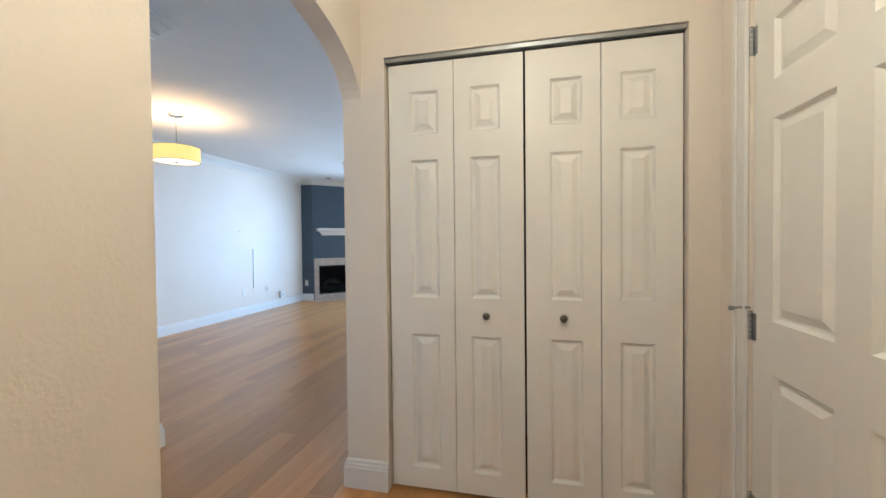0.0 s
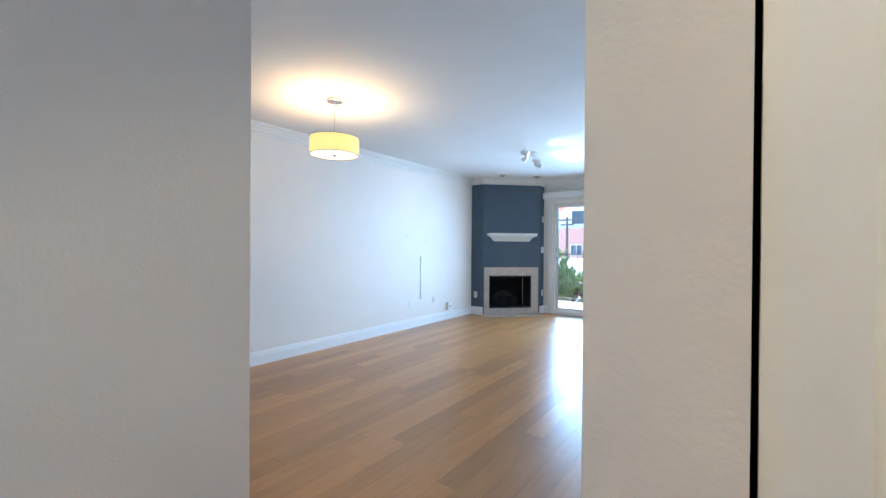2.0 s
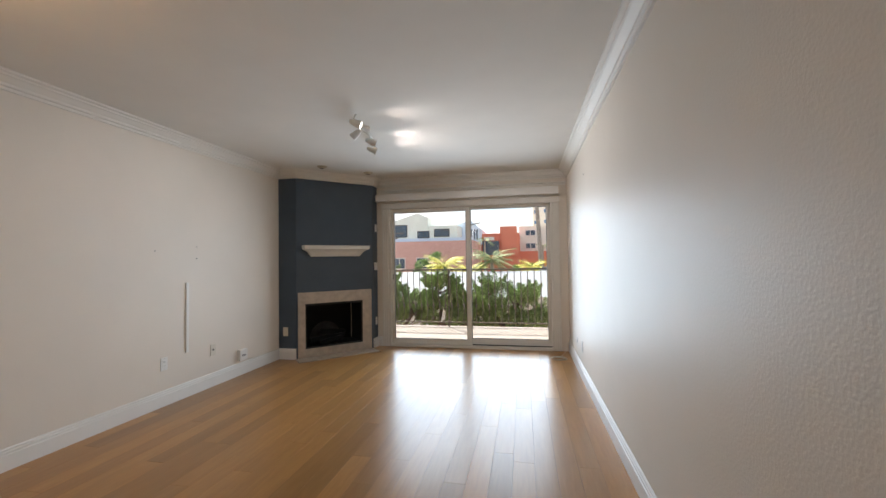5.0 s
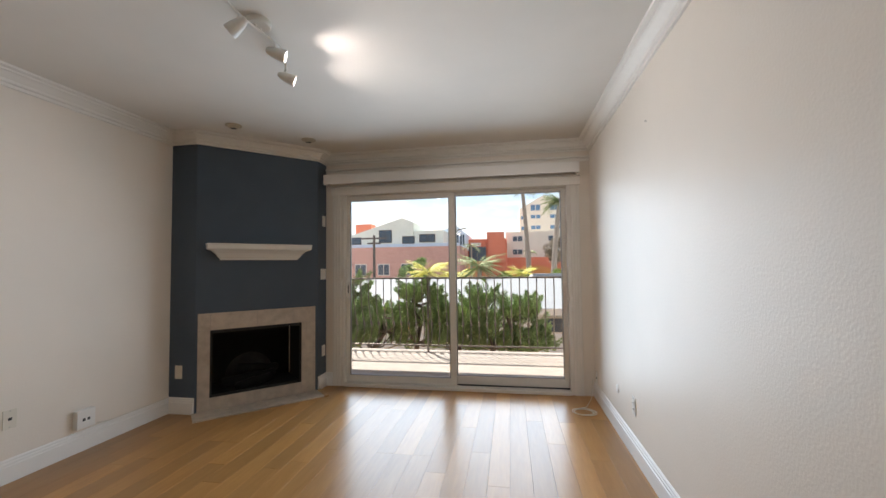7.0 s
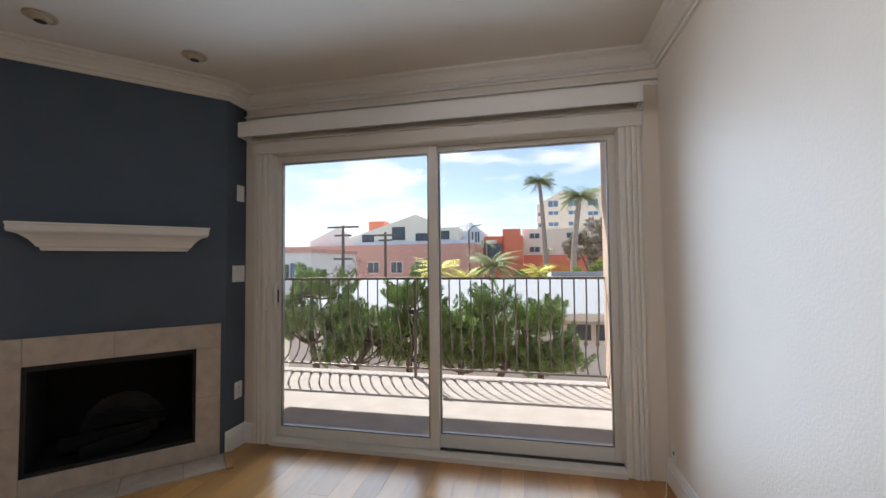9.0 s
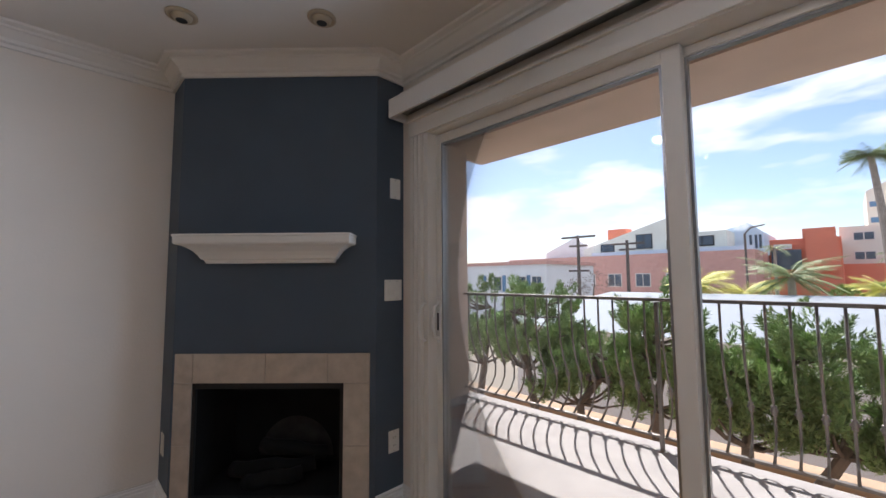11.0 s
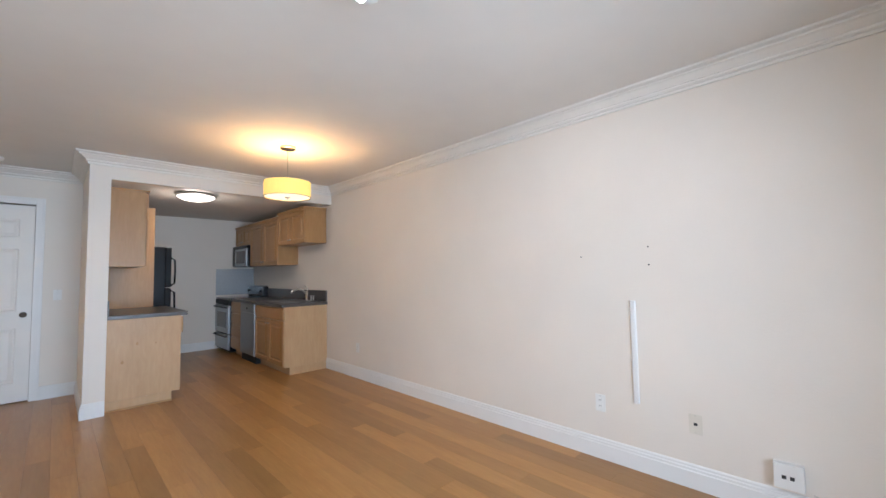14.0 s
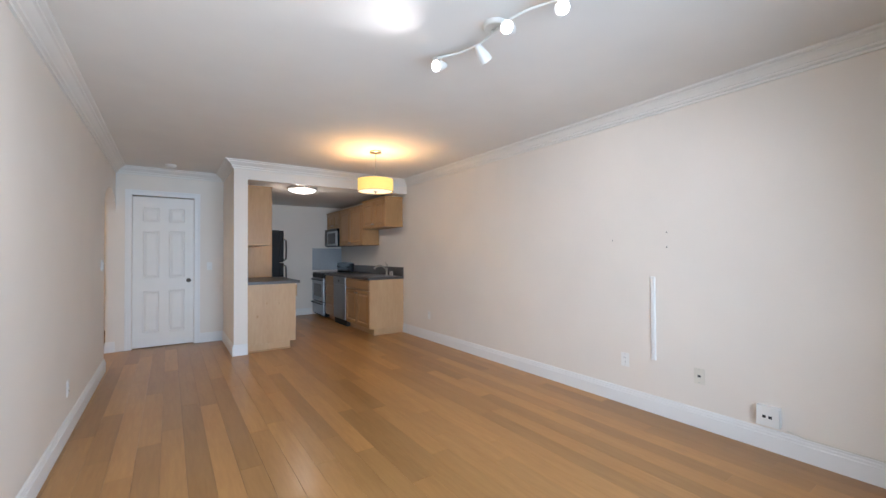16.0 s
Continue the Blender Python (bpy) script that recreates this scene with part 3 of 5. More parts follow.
def sash(name, x0, x1, y, left, right, low, top):
    """A glazed panel; left, right, low and top are the widths of its stiles and rails."""
    z0, z1 = 0.034, SZ - 0.024
    e = part(name, frame_bm(x0, x1, y, z0, z1, left, right, low, top), M_VINYL, slider, "", 0.004)
    gx0, gx1, gz0, gz1 = x0 + left, x1 - right, z0 + low, z1 - top
    p = boxpart("pane", (gx0 - 0.008, gx1 + 0.008, y + 0.014, y + 0.022, gz0 - 0.008, gz1 + 0.008), M_GLASS, e, "clear glass")
    p.visible_shadow = False
    b = 0.009
    bmg = fresh()
    for d in ((gx0, gx0 + b, gz0, gz1), (gx1 - b, gx1, gz0, gz1), (gx0 + b, gx1 - b, gz0, gz0 + b), (gx0 + b, gx1 - b, gz1 - b, gz1)):
        box(bmg, d[0], d[1], y + 0.006, y + 0.032, d[2], d[3])
    part("glazing_bead", bmg, M_STEEL, e)
    return e


left_sash = sash("sliding_panel", SX0 + FI, MID + 0.045, NY + 0.058, 0.034, 0.060, 0.068, 0.050)
sash("fixed_panel", MID - 0.01, SX1 - FI, NY + 0.100, 0.055, 0.042, 0.085, 0.032)
bm = fresh()
hx = SX0 + FI + 0.018
tube(bm, [(hx, NY + 0.057, 0.94), (hx, NY + 0.022, 0.955), (hx, NY + 0.014, 1.0), (hx, NY + 0.014, 1.06), (hx, NY + 0.022, 1.105), (hx, NY + 0.057, 1.12)], 0.009, 8)
part("pull_handle", bm, M_PLASTIC, left_sash, "white pull handle", smooth=True)
latch = boxpart("latch_plate", (hx - 0.012, hx + 0.012, NY + 0.051, NY + 0.0585, 0.92, 1.14), M_PLASTIC, left_sash, "", 0.002)
boxpart("latch", (hx - 0.005, hx + 0.005, NY + 0.047, NY + 0.0515, 0.985, 1.075), M_SLOT, latch, "dark thumb latch")
# fixed pull on the jamb and the bare floor track
bm = fresh()
tube(bm, [(SX0 + 0.012, NY - 0.006, 0.93), (SX0 + 0.012, NY - 0.035, 0.95), (SX0 + 0.012, NY - 0.048, 1.0), (SX0 + 0.012, NY - 0.048, 1.06), (SX0 + 0.012, NY - 0.035, 1.11), (SX0 + 0.012, NY - 0.006, 1.13)], 0.008, 8)
part("outer_pull", bm, M_PLASTIC, slider, "white curved pull handle", smooth=True)
wpart("track", (MID + 0.05, SX1 - FI, NY + 0.062, NY + 0.074, 0.0325, 0.046), M_SLOT, "dark floor track", 0.001)
# fluted casing


def casing(name, x0, x1, z0, z1, flat=0.012):
    bm = fresh()
    box(bm, x0, x1, NY - flat, NY - 0.001, z0, z1)
    n = 3
    for k in range(n):
        xa = x0 + (x1 - x0) * (k + 0.12) / n
        xb = x0 + (x1 - x0) * (k + 0.88) / n
        box(bm, xa, xb, NY - flat - 0.009, NY - flat + 0.001, z0 + 0.002, z1 - 0.002)
    ob = part(name, bm, M_CROWN, None, "", 0.003)
    setting(ob, "cream fluted casing beside the glass door", "trim")


casing("trim_casing_left", SX0 - 0.098, SX0 - 0.002, 0.0, 2.05)
casing("trim_casing_right", SX1 + 0.002, SX1 + 0.085, 0.0, 2.05)
bm = fresh()
box(bm, SX0 - 0.11, SX1 + 0.095, NY - 0.02, NY - 0.001, 2.052, 2.135)
box(bm, SX0 - 0.12, SX1 + 0.10, NY - 0.032, NY - 0.001, 2.137, 2.155)
setting(part("trim_head", bm, M_CROWN, None, "", 0.003), "cream head casing over the glass door", "trim")
bm = fresh()
box(bm, -3.475, EX - 0.001, NY - 0.03, NY - 0.001, 2.318, 2.335)
box(bm, -3.475, EX - 0.001, NY - 0.014, NY - 0.001, 2.285, 2.316)
setting(part("trim_picture_rail", bm, M_CROWN, None, "", 0.003), "cream moulding band below the crown", "trim")
val = thing("blind_valance", pose(-2.13, NY - 0.08, 2.15), "white boxed valance of a window blind above the glass door", "valance")
for nm, d in (("front_board", (-1.32, 1.30, -0.050, -0.035, 0.0, 0.105)), ("top_board", (-1.32, 1.30, -0.034, 0.079, 0.09, 0.105)), ("end_board", (-1.32, -1.305, -0.034, 0.079, 0.0, 0.089)), ("end_board", (1.285, 1.30, -0.034, 0.079, 0.0, 0.089)), ("head_rail", (-1.28, 1.27, -0.02, 0.05, 0.03, 0.075))):
    boxpart(nm, d, M_TRIM if nm != "head_rail" else M_STEEL, val, "", 0.002)

# ---- panelled doors ----
closet = tagged(new("door_closet"), "white six-panel bifold closet doors, closed", "closet doors", kind="structure")
bm = fresh()
LW = (CX1 - CX0 - 0.028) / 4
for k in range(4):
    x0 = CX0 + 0.010 + k * (LW + 0.0015) + (0.006 if k > 1 else 0)
    bm = fresh()
    ins = (0.10, 0.07) if k % 2 == 0 else (0.07, 0.10)
    xa, xb = x0 + ins[0] + 0.005, x0 + LW - ins[1] - 0.005
    ps = [(xa, xb, 1.70, 1.90), (xa, xb, 0.93, 1.58), (xa, xb, 0.115, 0.755)]
    panelled_slab(bm, x0, x0 + LW - 0.002, 0.015, CZ - 0.028, CLOSET_Y + 0.035, CLOSET_Y + 0.07, ps)
    leaf = part("leaf", bm, M_DOOR, closet, "white moulded leaf")
    if k in (1, 2):
        bm = fresh()
        turned(bm, [(0.006, 0.0), (0.006, 0.016), (0.012, 0.02), (0.0165, 0.028), (0.0165, 0.034), (0.012, 0.039), (0.001, 0.041)], 16, pose(x0 + LW / 2 - (0.012 if k == 1 else 0), CLOSET_Y + 0.034, 0.855, 90))
        part("knob", bm, M_PEWTER, leaf, "round dark pewter knob", smooth=True)
bm = fresh()
box(bm, CX0 + 0.002, CX1 - 0.002, CLOSET_Y + 0.01, CLOSET_Y + 0.075, CZ - 0.020, CZ - 0.002)
part("track", bm, M_STEEL, closet, "metal bifold track")


def six_panel(w):
    s, mid = 0.115, w / 2
    cols = ((s, mid - 0.055), (mid + 0.055, w - s))
    return [(a, b, z0, z1) for a, b in cols for z0, z1 in ((0.20, 0.76), (0.93, 1.57), (1.69, 1.88))]


def room_door(name, m, w, label, knob_x, tall=1.0):
    d = tagged(new(name), label, "door", kind="structure")
    d.matrix_world = m
    bm = fresh()
    panelled_slab(bm, 0.003, w - 0.003, 0.012, 2.025 * tall, 0.0, 0.036, [(a, b, z0 * tall, z1 * tall) for a, b, z0, z1 in six_panel(w)])
    part("leaf", bm, M_DOOR, d)
    bm = fresh()
    turned(bm, [(0.030, 0.0), (0.030, 0.006), (0.011, 0.010), (0.010, 0.03), (0.022, 0.038), (0.027, 0.05), (0.024, 0.06), (0.001, 0.065)], 20, pose(knob_x, 0.0, 0.92, 90))
    part("knob", bm, M_PEWTER, d, "round dark pewter knob", smooth=True)
    return d


# alcove door: seen from +y, so its front is turned round
room_door("door_1", pose(ADX1, DOOR_Y - 0.03, 0, 0, 0, 180), ADX1 - ADX0, "white six-panel door, closed, with a round knob", (ADX1 - ADX0) - 0.065, 1.036)
entry = room_door("door_2", pose(HALL_E + 0.012, EDY1, 0, 0, 0, -90), EDY1 - EDY0, "white six-panel entry door with silver hinges, closed", (EDY1 - EDY0) - 0.06)
for z in (0.26, 0.89, 1.86):
    bm = fresh()
    for k in range(5):
        turned(bm, [(0.007, z - 0.045 + k * 0.0185), (0.007, z - 0.045 + k * 0.0185 + 0.0165)], 10, pose(-0.004, -0.006, 0))
    turned(bm, [(0.004, z + 0.047), (0.0085, z + 0.05), (0.004, z + 0.056)], 10, pose(-0.004, -0.006, 0))
    box(bm, -0.002, 0.022, -0.0025, 0.001, z - 0.045, z + 0.047)
    part("hinge", bm, M_STEEL, entry, "bright steel butt hinge")
bm = fresh()
tube(bm, [(-0.004, -0.006, 0.955), (-0.02, -0.03, 0.953), (-0.032, -0.045, 0.948)], 0.004, 8)
tube(bm, [(-0.031, -0.044, 0.948), (-0.040, -0.056, 0.946)], 0.008, 10)
tube(bm, [(-0.004, -0.006, 0.955), (0.012, -0.028, 0.957)], 0.004, 8)
part("hinge_stop", bm, M_STEEL, entry, "hinge-pin door stop")


def door_casing(name, m, w, label, h=2.038):
    """Stepped casing round an opening that starts at x = 0; front towards -y."""
    bm = fresh()
    for d in ((-0.07, -0.003, -0.014, -0.001, 0, h + 0.067), (w + 0.003, w + 0.07, -0.014, -0.001, 0, h + 0.067), (-0.003, w + 0.003, -0.014, -0.001, h, h + 0.067)):
        box(bm, *d)
    for d in ((-0.075, -0.052, -0.022, -0.0145, 0, h + 0.072), (w + 0.052, w + 0.075, -0.022, -0.0145, 0, h + 0.072), (-0.052, w + 0.052, -0.022, -0.0145, h + 0.05, h + 0.072)):
        box(bm, *d)
    ob = part(name, bm, M_TRIM, None, "", 0.003)
    ob.matrix_world = m
    setting(ob, label, "trim")


door_casing("trim_door_1", pose(ADX1, DOOR_Y, 0, 0, 0, 180), ADX1 - ADX0, "white stepped casing round the alcove door", 2.11)
door_casing("trim_door_2", pose(HALL_E, EDY1, 0, 0, 0, -90), EDY1 - EDY0, "white casing round the entry door")

# ---- lights ----
pend = thing("pendant_lamp", pose(PEND[0], PEND[1], H), "lit drum pendant with yellow fabric shade and nickel canopy", "pendant lamp")
bm = fresh()
turned(bm, [(0.062, -0.022), (0.068, -0.018), (0.068, -0.004), (0.064, 0.0)], 32)
part("canopy", bm, M_NICKEL, pend, "oval satin nickel canopy", smooth=False)
bm = fresh()
turned(bm, [(0.0035, -0.28), (0.0035, -0.02)], 10)
turned(bm, [(0.011, -0.345), (0.011, -0.295), (0.006, -0.28)], 12)
part("stem", bm, M_NICKEL, pend, "thin nickel stem")
SR, SB, ST = 0.205, -0.475, -0.332
bm = fresh()
for r0, r1 in ((SR, SR - 0.004),):
    st = 48
    rr = [[bm.verts.new((r * math.cos(2 * math.pi * i / st), r * math.sin(2 * math.pi * i / st), z)) for i in range(st)] for r, z in ((r0, SB), (r0, ST), (r1, ST), (r1, SB))]
    for q in range(4):
        for i in range(st):
            j = (i + 1) % st
            bm.faces.new((rr[q][i], rr[q][j], rr[(q + 1) % 4][j], rr[(q + 1) % 4][i]))
part("shade", bm, M_SHADE, pend, "yellow fabric drum shade", smooth=False)
bm = fresh()
turned(bm, [(SR - 0.006, SB + 0.006), (SR - 0.006, SB + 0.010)], 48)
part("diffuser", bm, M_DIFF, pend, "frosted round diffuser")
bm = fresh()
for z in (SB - 0.001, ST - 0.002):
    ring = [[bm.verts.new(((SR + d) * math.cos(2 * math.pi * i / 48), (SR + d) * math.sin(2 * math.pi * i / 48), z + e)) for i in range(48)] for d, e in ((-0.005, 0), (0.002, 0), (0.002, 0.004), (-0.005, 0.004))]
    for q in range(4):
        for i in range(48):
            j = (i + 1) % 48
            bm.faces.new((ring[q][i], ring[q][j], ring[(q + 1) % 4][j], ring[(q + 1) % 4][i]))
part("shade_rim", bm, M_IRON, pend, "dark hem of the shade")
bm = fresh()
turned(bm, [(0.001, SB - 0.022), (0.009, SB - 0.018), (0.006, SB - 0.008), (0.022, SB - 0.004), (0.022, SB + 0.004)], 16)
part("finial", bm, M_NICKEL, pend, "small nickel finial")

TRK = (-2.71, 5.73)
track = thing("track_light", pose(TRK[0], TRK[1], H), "curved white ceiling track with four lit spot heads", "track light")
bm = fresh()
turned(bm, [(0.055, -0.028), (0.06, -0.022), (0.06, -0.002), (0.058, 0)], 28)
part("canopy", bm, M_WHITEMETAL, track)
bm = fresh()
wave = [(0.11 - 0.22 * k / 20 - 0.055 * math.sin(2 * math.pi * k / 20), -0.42 + 0.84 * k / 20, -0.045) for k in range(21)]
tube(bm, wave, 0.007, 8)
tube(bm, [(0, 0.02, -0.02), (0, 0.02, -0.045)], 0.006, 8)
tube(bm, [(0, -0.02, -0.02), (0, -0.02, -0.045)], 0.006, 8)
part("rail", bm, M_WHITEMETAL, track, "S-curved white rail", smooth=True)
heads = [(1, (0.85, 0.25, -0.36)), (7, (-0.70, -0.10, -0.55)), (13, (0.85, 0.42, -0.26)), (19, (0.90, 0.50, -0.36))]
for k, aim in heads:
    px, py, pz = wave[k]
    d = Vector(aim).normalized()
    base = Vector((px, py, pz - 0.05))
    bm = fresh()
    q = Vector((0, 0, 1)).rotation_difference(d).to_matrix().to_4x4()
    turned(bm, [(0.010, -0.045), (0.016, -0.04), (0.026, -0.01), (0.033, 0.03), (0.035, 0.055), (0.031, 0.055), (0.030, 0.046)], 18, Matrix.Translation(base) @ q)
    tube(bm, [(px, py, pz), (px, py, pz - 0.05)], 0.004, 6)
    hd = part("spot_head", bm, M_WHITEMETAL, track, "white conical spot head", smooth=False)
    bm = fresh()
    turned(bm, [(0.028, 0.047), (0.026, 0.051), (0.001, 0.053)], 18, Matrix.Translation(base) @ q)
    part("bulb", bm, M_BULB, hd, "glowing bulb")
    wp = Vector((TRK[0], TRK[1], H)) + base + d * 0.07
    lamp("spot_bulb", "SPOT", look(wp, wp + d), 8 if k == 7 else 8, (0.97, 0.97, 1.0), radius=0.03, cone=115)


def flush_light(name, x, y, z, r, label):
    e = thing(name, pose(x, y, z), label, "ceiling light")
    bm = fresh()
    turned(bm, [(r * 0.93, -0.035), (r, -0.03), (r, -0.012), (r * 0.93, 0.0)], 36)
    part("rim", bm, M_NICKEL, e, "nickel rim")
    bm = fresh()
    turned(bm, [(0.001, -0.085), (r * 0.4, -0.08), (r * 0.7, -0.065), (r * 0.88, -0.045), (r * 0.92, -0.036)], 36)
    part("glass_bowl", bm, M_LIT, e, "glowing white glass bowl", smooth=True)


flush_light("flush_ceiling_light", -3.0, 1.0, KIT_H, 0.22, "lit round flush-mount light on the kitchen ceiling")
flush_light("flush_ceiling_light", 0.15, 0.25, H, 0.15, "lit round flush-mount light on the entry hall ceiling")

for x, y in ((-3.81, 6.98), (-3.38, 7.46)):
    e = thing("recessed_downlight", pose(x, y, H), "small unlit recessed eyeball downlight in the ceiling", "downlight", "downlights by the chimney breast")
    bm = fresh()
    turned(bm, [(0.066, -0.001), (0.066, -0.006), (0.058, -0.010), (0.045, -0.008), (0.045, -0.001)], 28)
    part("trim_ring", bm, M_CANTRIM, e, "cream trim ring")
    bm = fresh()
    turned(bm, [(0.044, -0.004), (0.043, -0.014), (0.034, -0.024), (0.026, -0.027)], 24)
    part("eyeball", bm, M_CANTRIM, e)
    bm = fresh()
    turned(bm, [(0.024, -0.0275), (0.018, -0.0285), (0.001, -0.029)], 20)
    part("lens", bm, M_SLOT, e, "dark lens")
smoke = thing("smoke_detector", pose(-1.32, 0.90, H), "white round smoke detector on the ceiling", "smoke detector")
bm = fresh()
turned(bm, [(0.045, -0.034), (0.058, -0.026), (0.066, -0.012), (0.066, 0)], 28)
part("cover", bm, M_PLASTIC, smoke)
bm = fresh()
turned(bm, [(0.02, -0.040), (0.028, -0.034)], 20)
part("sensor_cap", bm, M_ALMOND, smoke)
# ---- kitchen ----


def cab_door(parent, x, y0, y1, z0, z1, knob=None, material=None):
    """A framed door on a face that looks towards +x."""
    material = material or M_CAB
    bm = fresh()
    w, h = y1 - y0, z1 - z0
    panelled_slab(bm, 0, w, 0, h, 0, 0.018, [(0.05, w - 0.05, 0.05, h - 0.05)])
    bmesh.ops.transform(bm, matrix=pose(x + 0.018, y0, z0, 0, 0, 90), verts=list(bm.verts))
    d = part("door", bm, material, parent)
    if knob:
        bm = fresh()
        turned(bm, [(0.005, 0), (0.005, 0.012), (0.012, 0.018), (0.014, 0.025), (0.001, 0.03)], 12, pose(x + 0.018, knob[0], knob[1], 0, 90))
        part("knob", bm, M_NICKEL, d, "small nickel knob", smooth=True)
    return d


CF = -3.90  # front of the base units along the west wall


def base_unit(y0, y1, label, fronts, end=False):
    u = thing("base_cabinet", pose(WX, y0, 0), label, "cabinet", "base cabinets")
    w = y1 - y0
    boxpart("body", (0.003, CF - WX, 0.002, w - 0.002, 0.10, 0.875), M_PANEL if end else M_CAB, u, "", 0.002)
    boxpart("toe_kick", (0.003, CF - WX - 0.07, 0.002, w - 0.002, 0.0, 0.099), M_PANEL if end else M_CAB, u)
    for kind, a, b, z0, z1 in fronts:
        if kind == "door":
            cab_door(u, CF - WX + 0.001, a * w + 0.006, b * w - 0.006, z0, z1, ((b * w - 0.04) if a == 0 else (a * w + 0.04), z1 - 0.05))
        else:
            boxpart("drawer_front", (CF - WX + 0.001, CF - WX + 0.019, a * w + 0.008, b * w - 0.008, z0, z1), M_CAB, u, "", 0.004)
    return u


base_unit(-0.59, -0.11, "honey maple base cabinet with a stack of drawers", [("drawer", 0, 1, 0.12, 0.30), ("drawer", 0, 1, 0.315, 0.49), ("drawer", 0, 1, 0.505, 0.68), ("drawer", 0, 1, 0.695, 0.86)])
base_unit(0.52, 1.52, "honey maple sink cabinet with framed doors and pale end", [("drawer", 0, 1, 0.71, 0.86), ("door", 0, 0.5, 0.12, 0.695), ("door", 0.5, 1, 0.12, 0.695)], True)
dw = thing("dishwasher", pose(WX, -0.105, 0), "stainless steel dishwasher between maple cabinets", "dishwasher")
boxpart("body", (0.003, 0.595, 0.003, 0.617, 0.0, 0.872), M_BLACK, dw)
boxpart("door", (0.596, 0.622, 0.006, 0.612, 0.11, 0.73), M_STEEL, dw, "", 0.004)
boxpart("control_panel", (0.596, 0.625, 0.006, 0.612, 0.735, 0.868), M_STEEL, dw, "", 0.004)
bm = fresh()
turned(bm, [(0.018, 0), (0.018, 0.006), (0.012, 0.012)], 16, pose(0.625, 0.31, 0.80, 0, 90))
part("dial", bm, M_BLACK, dw)
counter = thing("countertop", pose(WX, -0.59, 0.876), "grey-brown laminate countertop with a low backsplash", "countertop")
bm = fresh()
box(bm, 0.003, 0.64, 0.003, 2.125, 0.0, 0.04)
part("top", bm, M_COUNTER, counter, "", 0.004)
boxpart("backsplash", (0.003, 0.022, 0.003, 2.115, 0.041, 0.19), M_COUNTER, counter, "", 0.003)
sink = thing("sink", pose(-4.20, 1.02, 0.917), "stainless drop-in kitchen sink", "sink")
bm = fresh()
for d in ((-0.24, -0.21, -0.36, 0.36, 0, 0.006), (0.21, 0.24, -0.36, 0.36, 0, 0.006), (-0.21, 0.21, -0.36, -0.33, 0, 0.006), (-0.21, 0.21, 0.33, 0.36, 0, 0.006)):
    box(bm, *d)
part("rim", bm, M_STEEL, sink)
boxpart("basin", (-0.208, 0.208, -0.328, 0.328, 0.0005, 0.002), M_STEEL, sink)
tap = thing("faucet", pose(-4.40, 1.10, 0.923), "chrome pull-out kitchen faucet with side sprayers", "faucet")
bm = fresh()
turned(bm, [(0.028, 0), (0.028, 0.008), (0.02, 0.014), (0.019, 0.11), (0.015, 0.125), (0.001, 0.13)], 18)
part("column", bm, M_NICKEL, tap, smooth=True)
bm = fresh()
tube(bm, [(0, 0, 0.09), (0.06, 0, 0.145), (0.13, 0, 0.165), (0.20, 0, 0.15), (0.235, 0, 0.115)], 0.014, 10, 0.017)
part("spout", bm, M_NICKEL, tap, smooth=True)
bm = fresh()
tube(bm, [(0, 0, 0.12), (-0.01, 0.005, 0.17), (0.04, 0.01, 0.215)], 0.009, 8, 0.006)
part("lever", bm, M_NICKEL, tap, smooth=True)
for dy in (0.13, 0.20):
    bm = fresh()
    turned(bm, [(0.02, 0), (0.014, 0.01), (0.013, 0.06), (0.017, 0.07), (0.001, 0.075)], 14, pose(0, dy, 0))
    part("soap_pump" if dy > 0.15 else "sprayer", bm, M_NICKEL, tap, smooth=True)

stove = thing("stove", pose(WX, -1.352, 0), "black and stainless freestanding electric range", "stove")
boxpart("body", (0.003, 0.62, 0.004, 0.756, 0.03, 0.895), M_FRIDGE, stove)
boxpart("cooktop", (0.003, 0.645, 0.002, 0.758, 0.896, 0.918), M_DARKGLASS, stove, "black glass cooktop", 0.004)
od = boxpart("oven_door", (0.621, 0.655, 0.012, 0.748, 0.33, 0.80), M_STEEL, stove, "", 0.005)
boxpart("oven_window", (0.6555, 0.659, 0.13, 0.63, 0.42, 0.68), M_DARKGLASS, od, "dark oven window")
boxpart("control_strip", (0.621, 0.652, 0.012, 0.748, 0.81, 0.89), M_BLACK, stove, "", 0.004)
boxpart("drawer", (0.621, 0.652, 0.012, 0.748, 0.06, 0.31), M_STEEL, stove, "", 0.005)
for z, pa in ((0.765, od), (0.285, stove)):
    bm = fresh()
    tube(bm, [(0.655, 0.05, z), (0.69, 0.06, z), (0.69, 0.70, z), (0.655, 0.71, z)], 0.011, 8)
    part("handle", bm, M_BLACK, pa, "black bar handle", smooth=True)
bm = fresh()
prism(bm, [(0.004, 0.01), (0.10, 0.01), (0.10, 0.75), (0.004, 0.75)], 0.919, 1.10)
part("backguard", bm, M_FRIDGE, stove, "black backguard", 0.01)
boxpart("backguard_trim", (0.02, 0.106, 0.03, 0.73, 1.101, 1.112), M_STEEL, stove, "", 0.003)
boxpart("display", (0.1005, 0.104, 0.16, 0.60, 0.97, 1.07), M_FRIDGE, stove, "black control display")
for y in (0.06, 0.11, 0.65, 0.70):
    bm = fresh()
    turned(bm, [(0.02, 0), (0.018, 0.02), (0.001, 0.022)], 12, pose(0.101, y, 1.02, 0, 90))
    part("burner_knob", bm, M_BLACK, stove)
splash = thing("splash_sheet", pose(-4.18, KIT_S + 0.001, 0.95), "brushed steel splash sheet on the kitchen end wall", "splash panel")
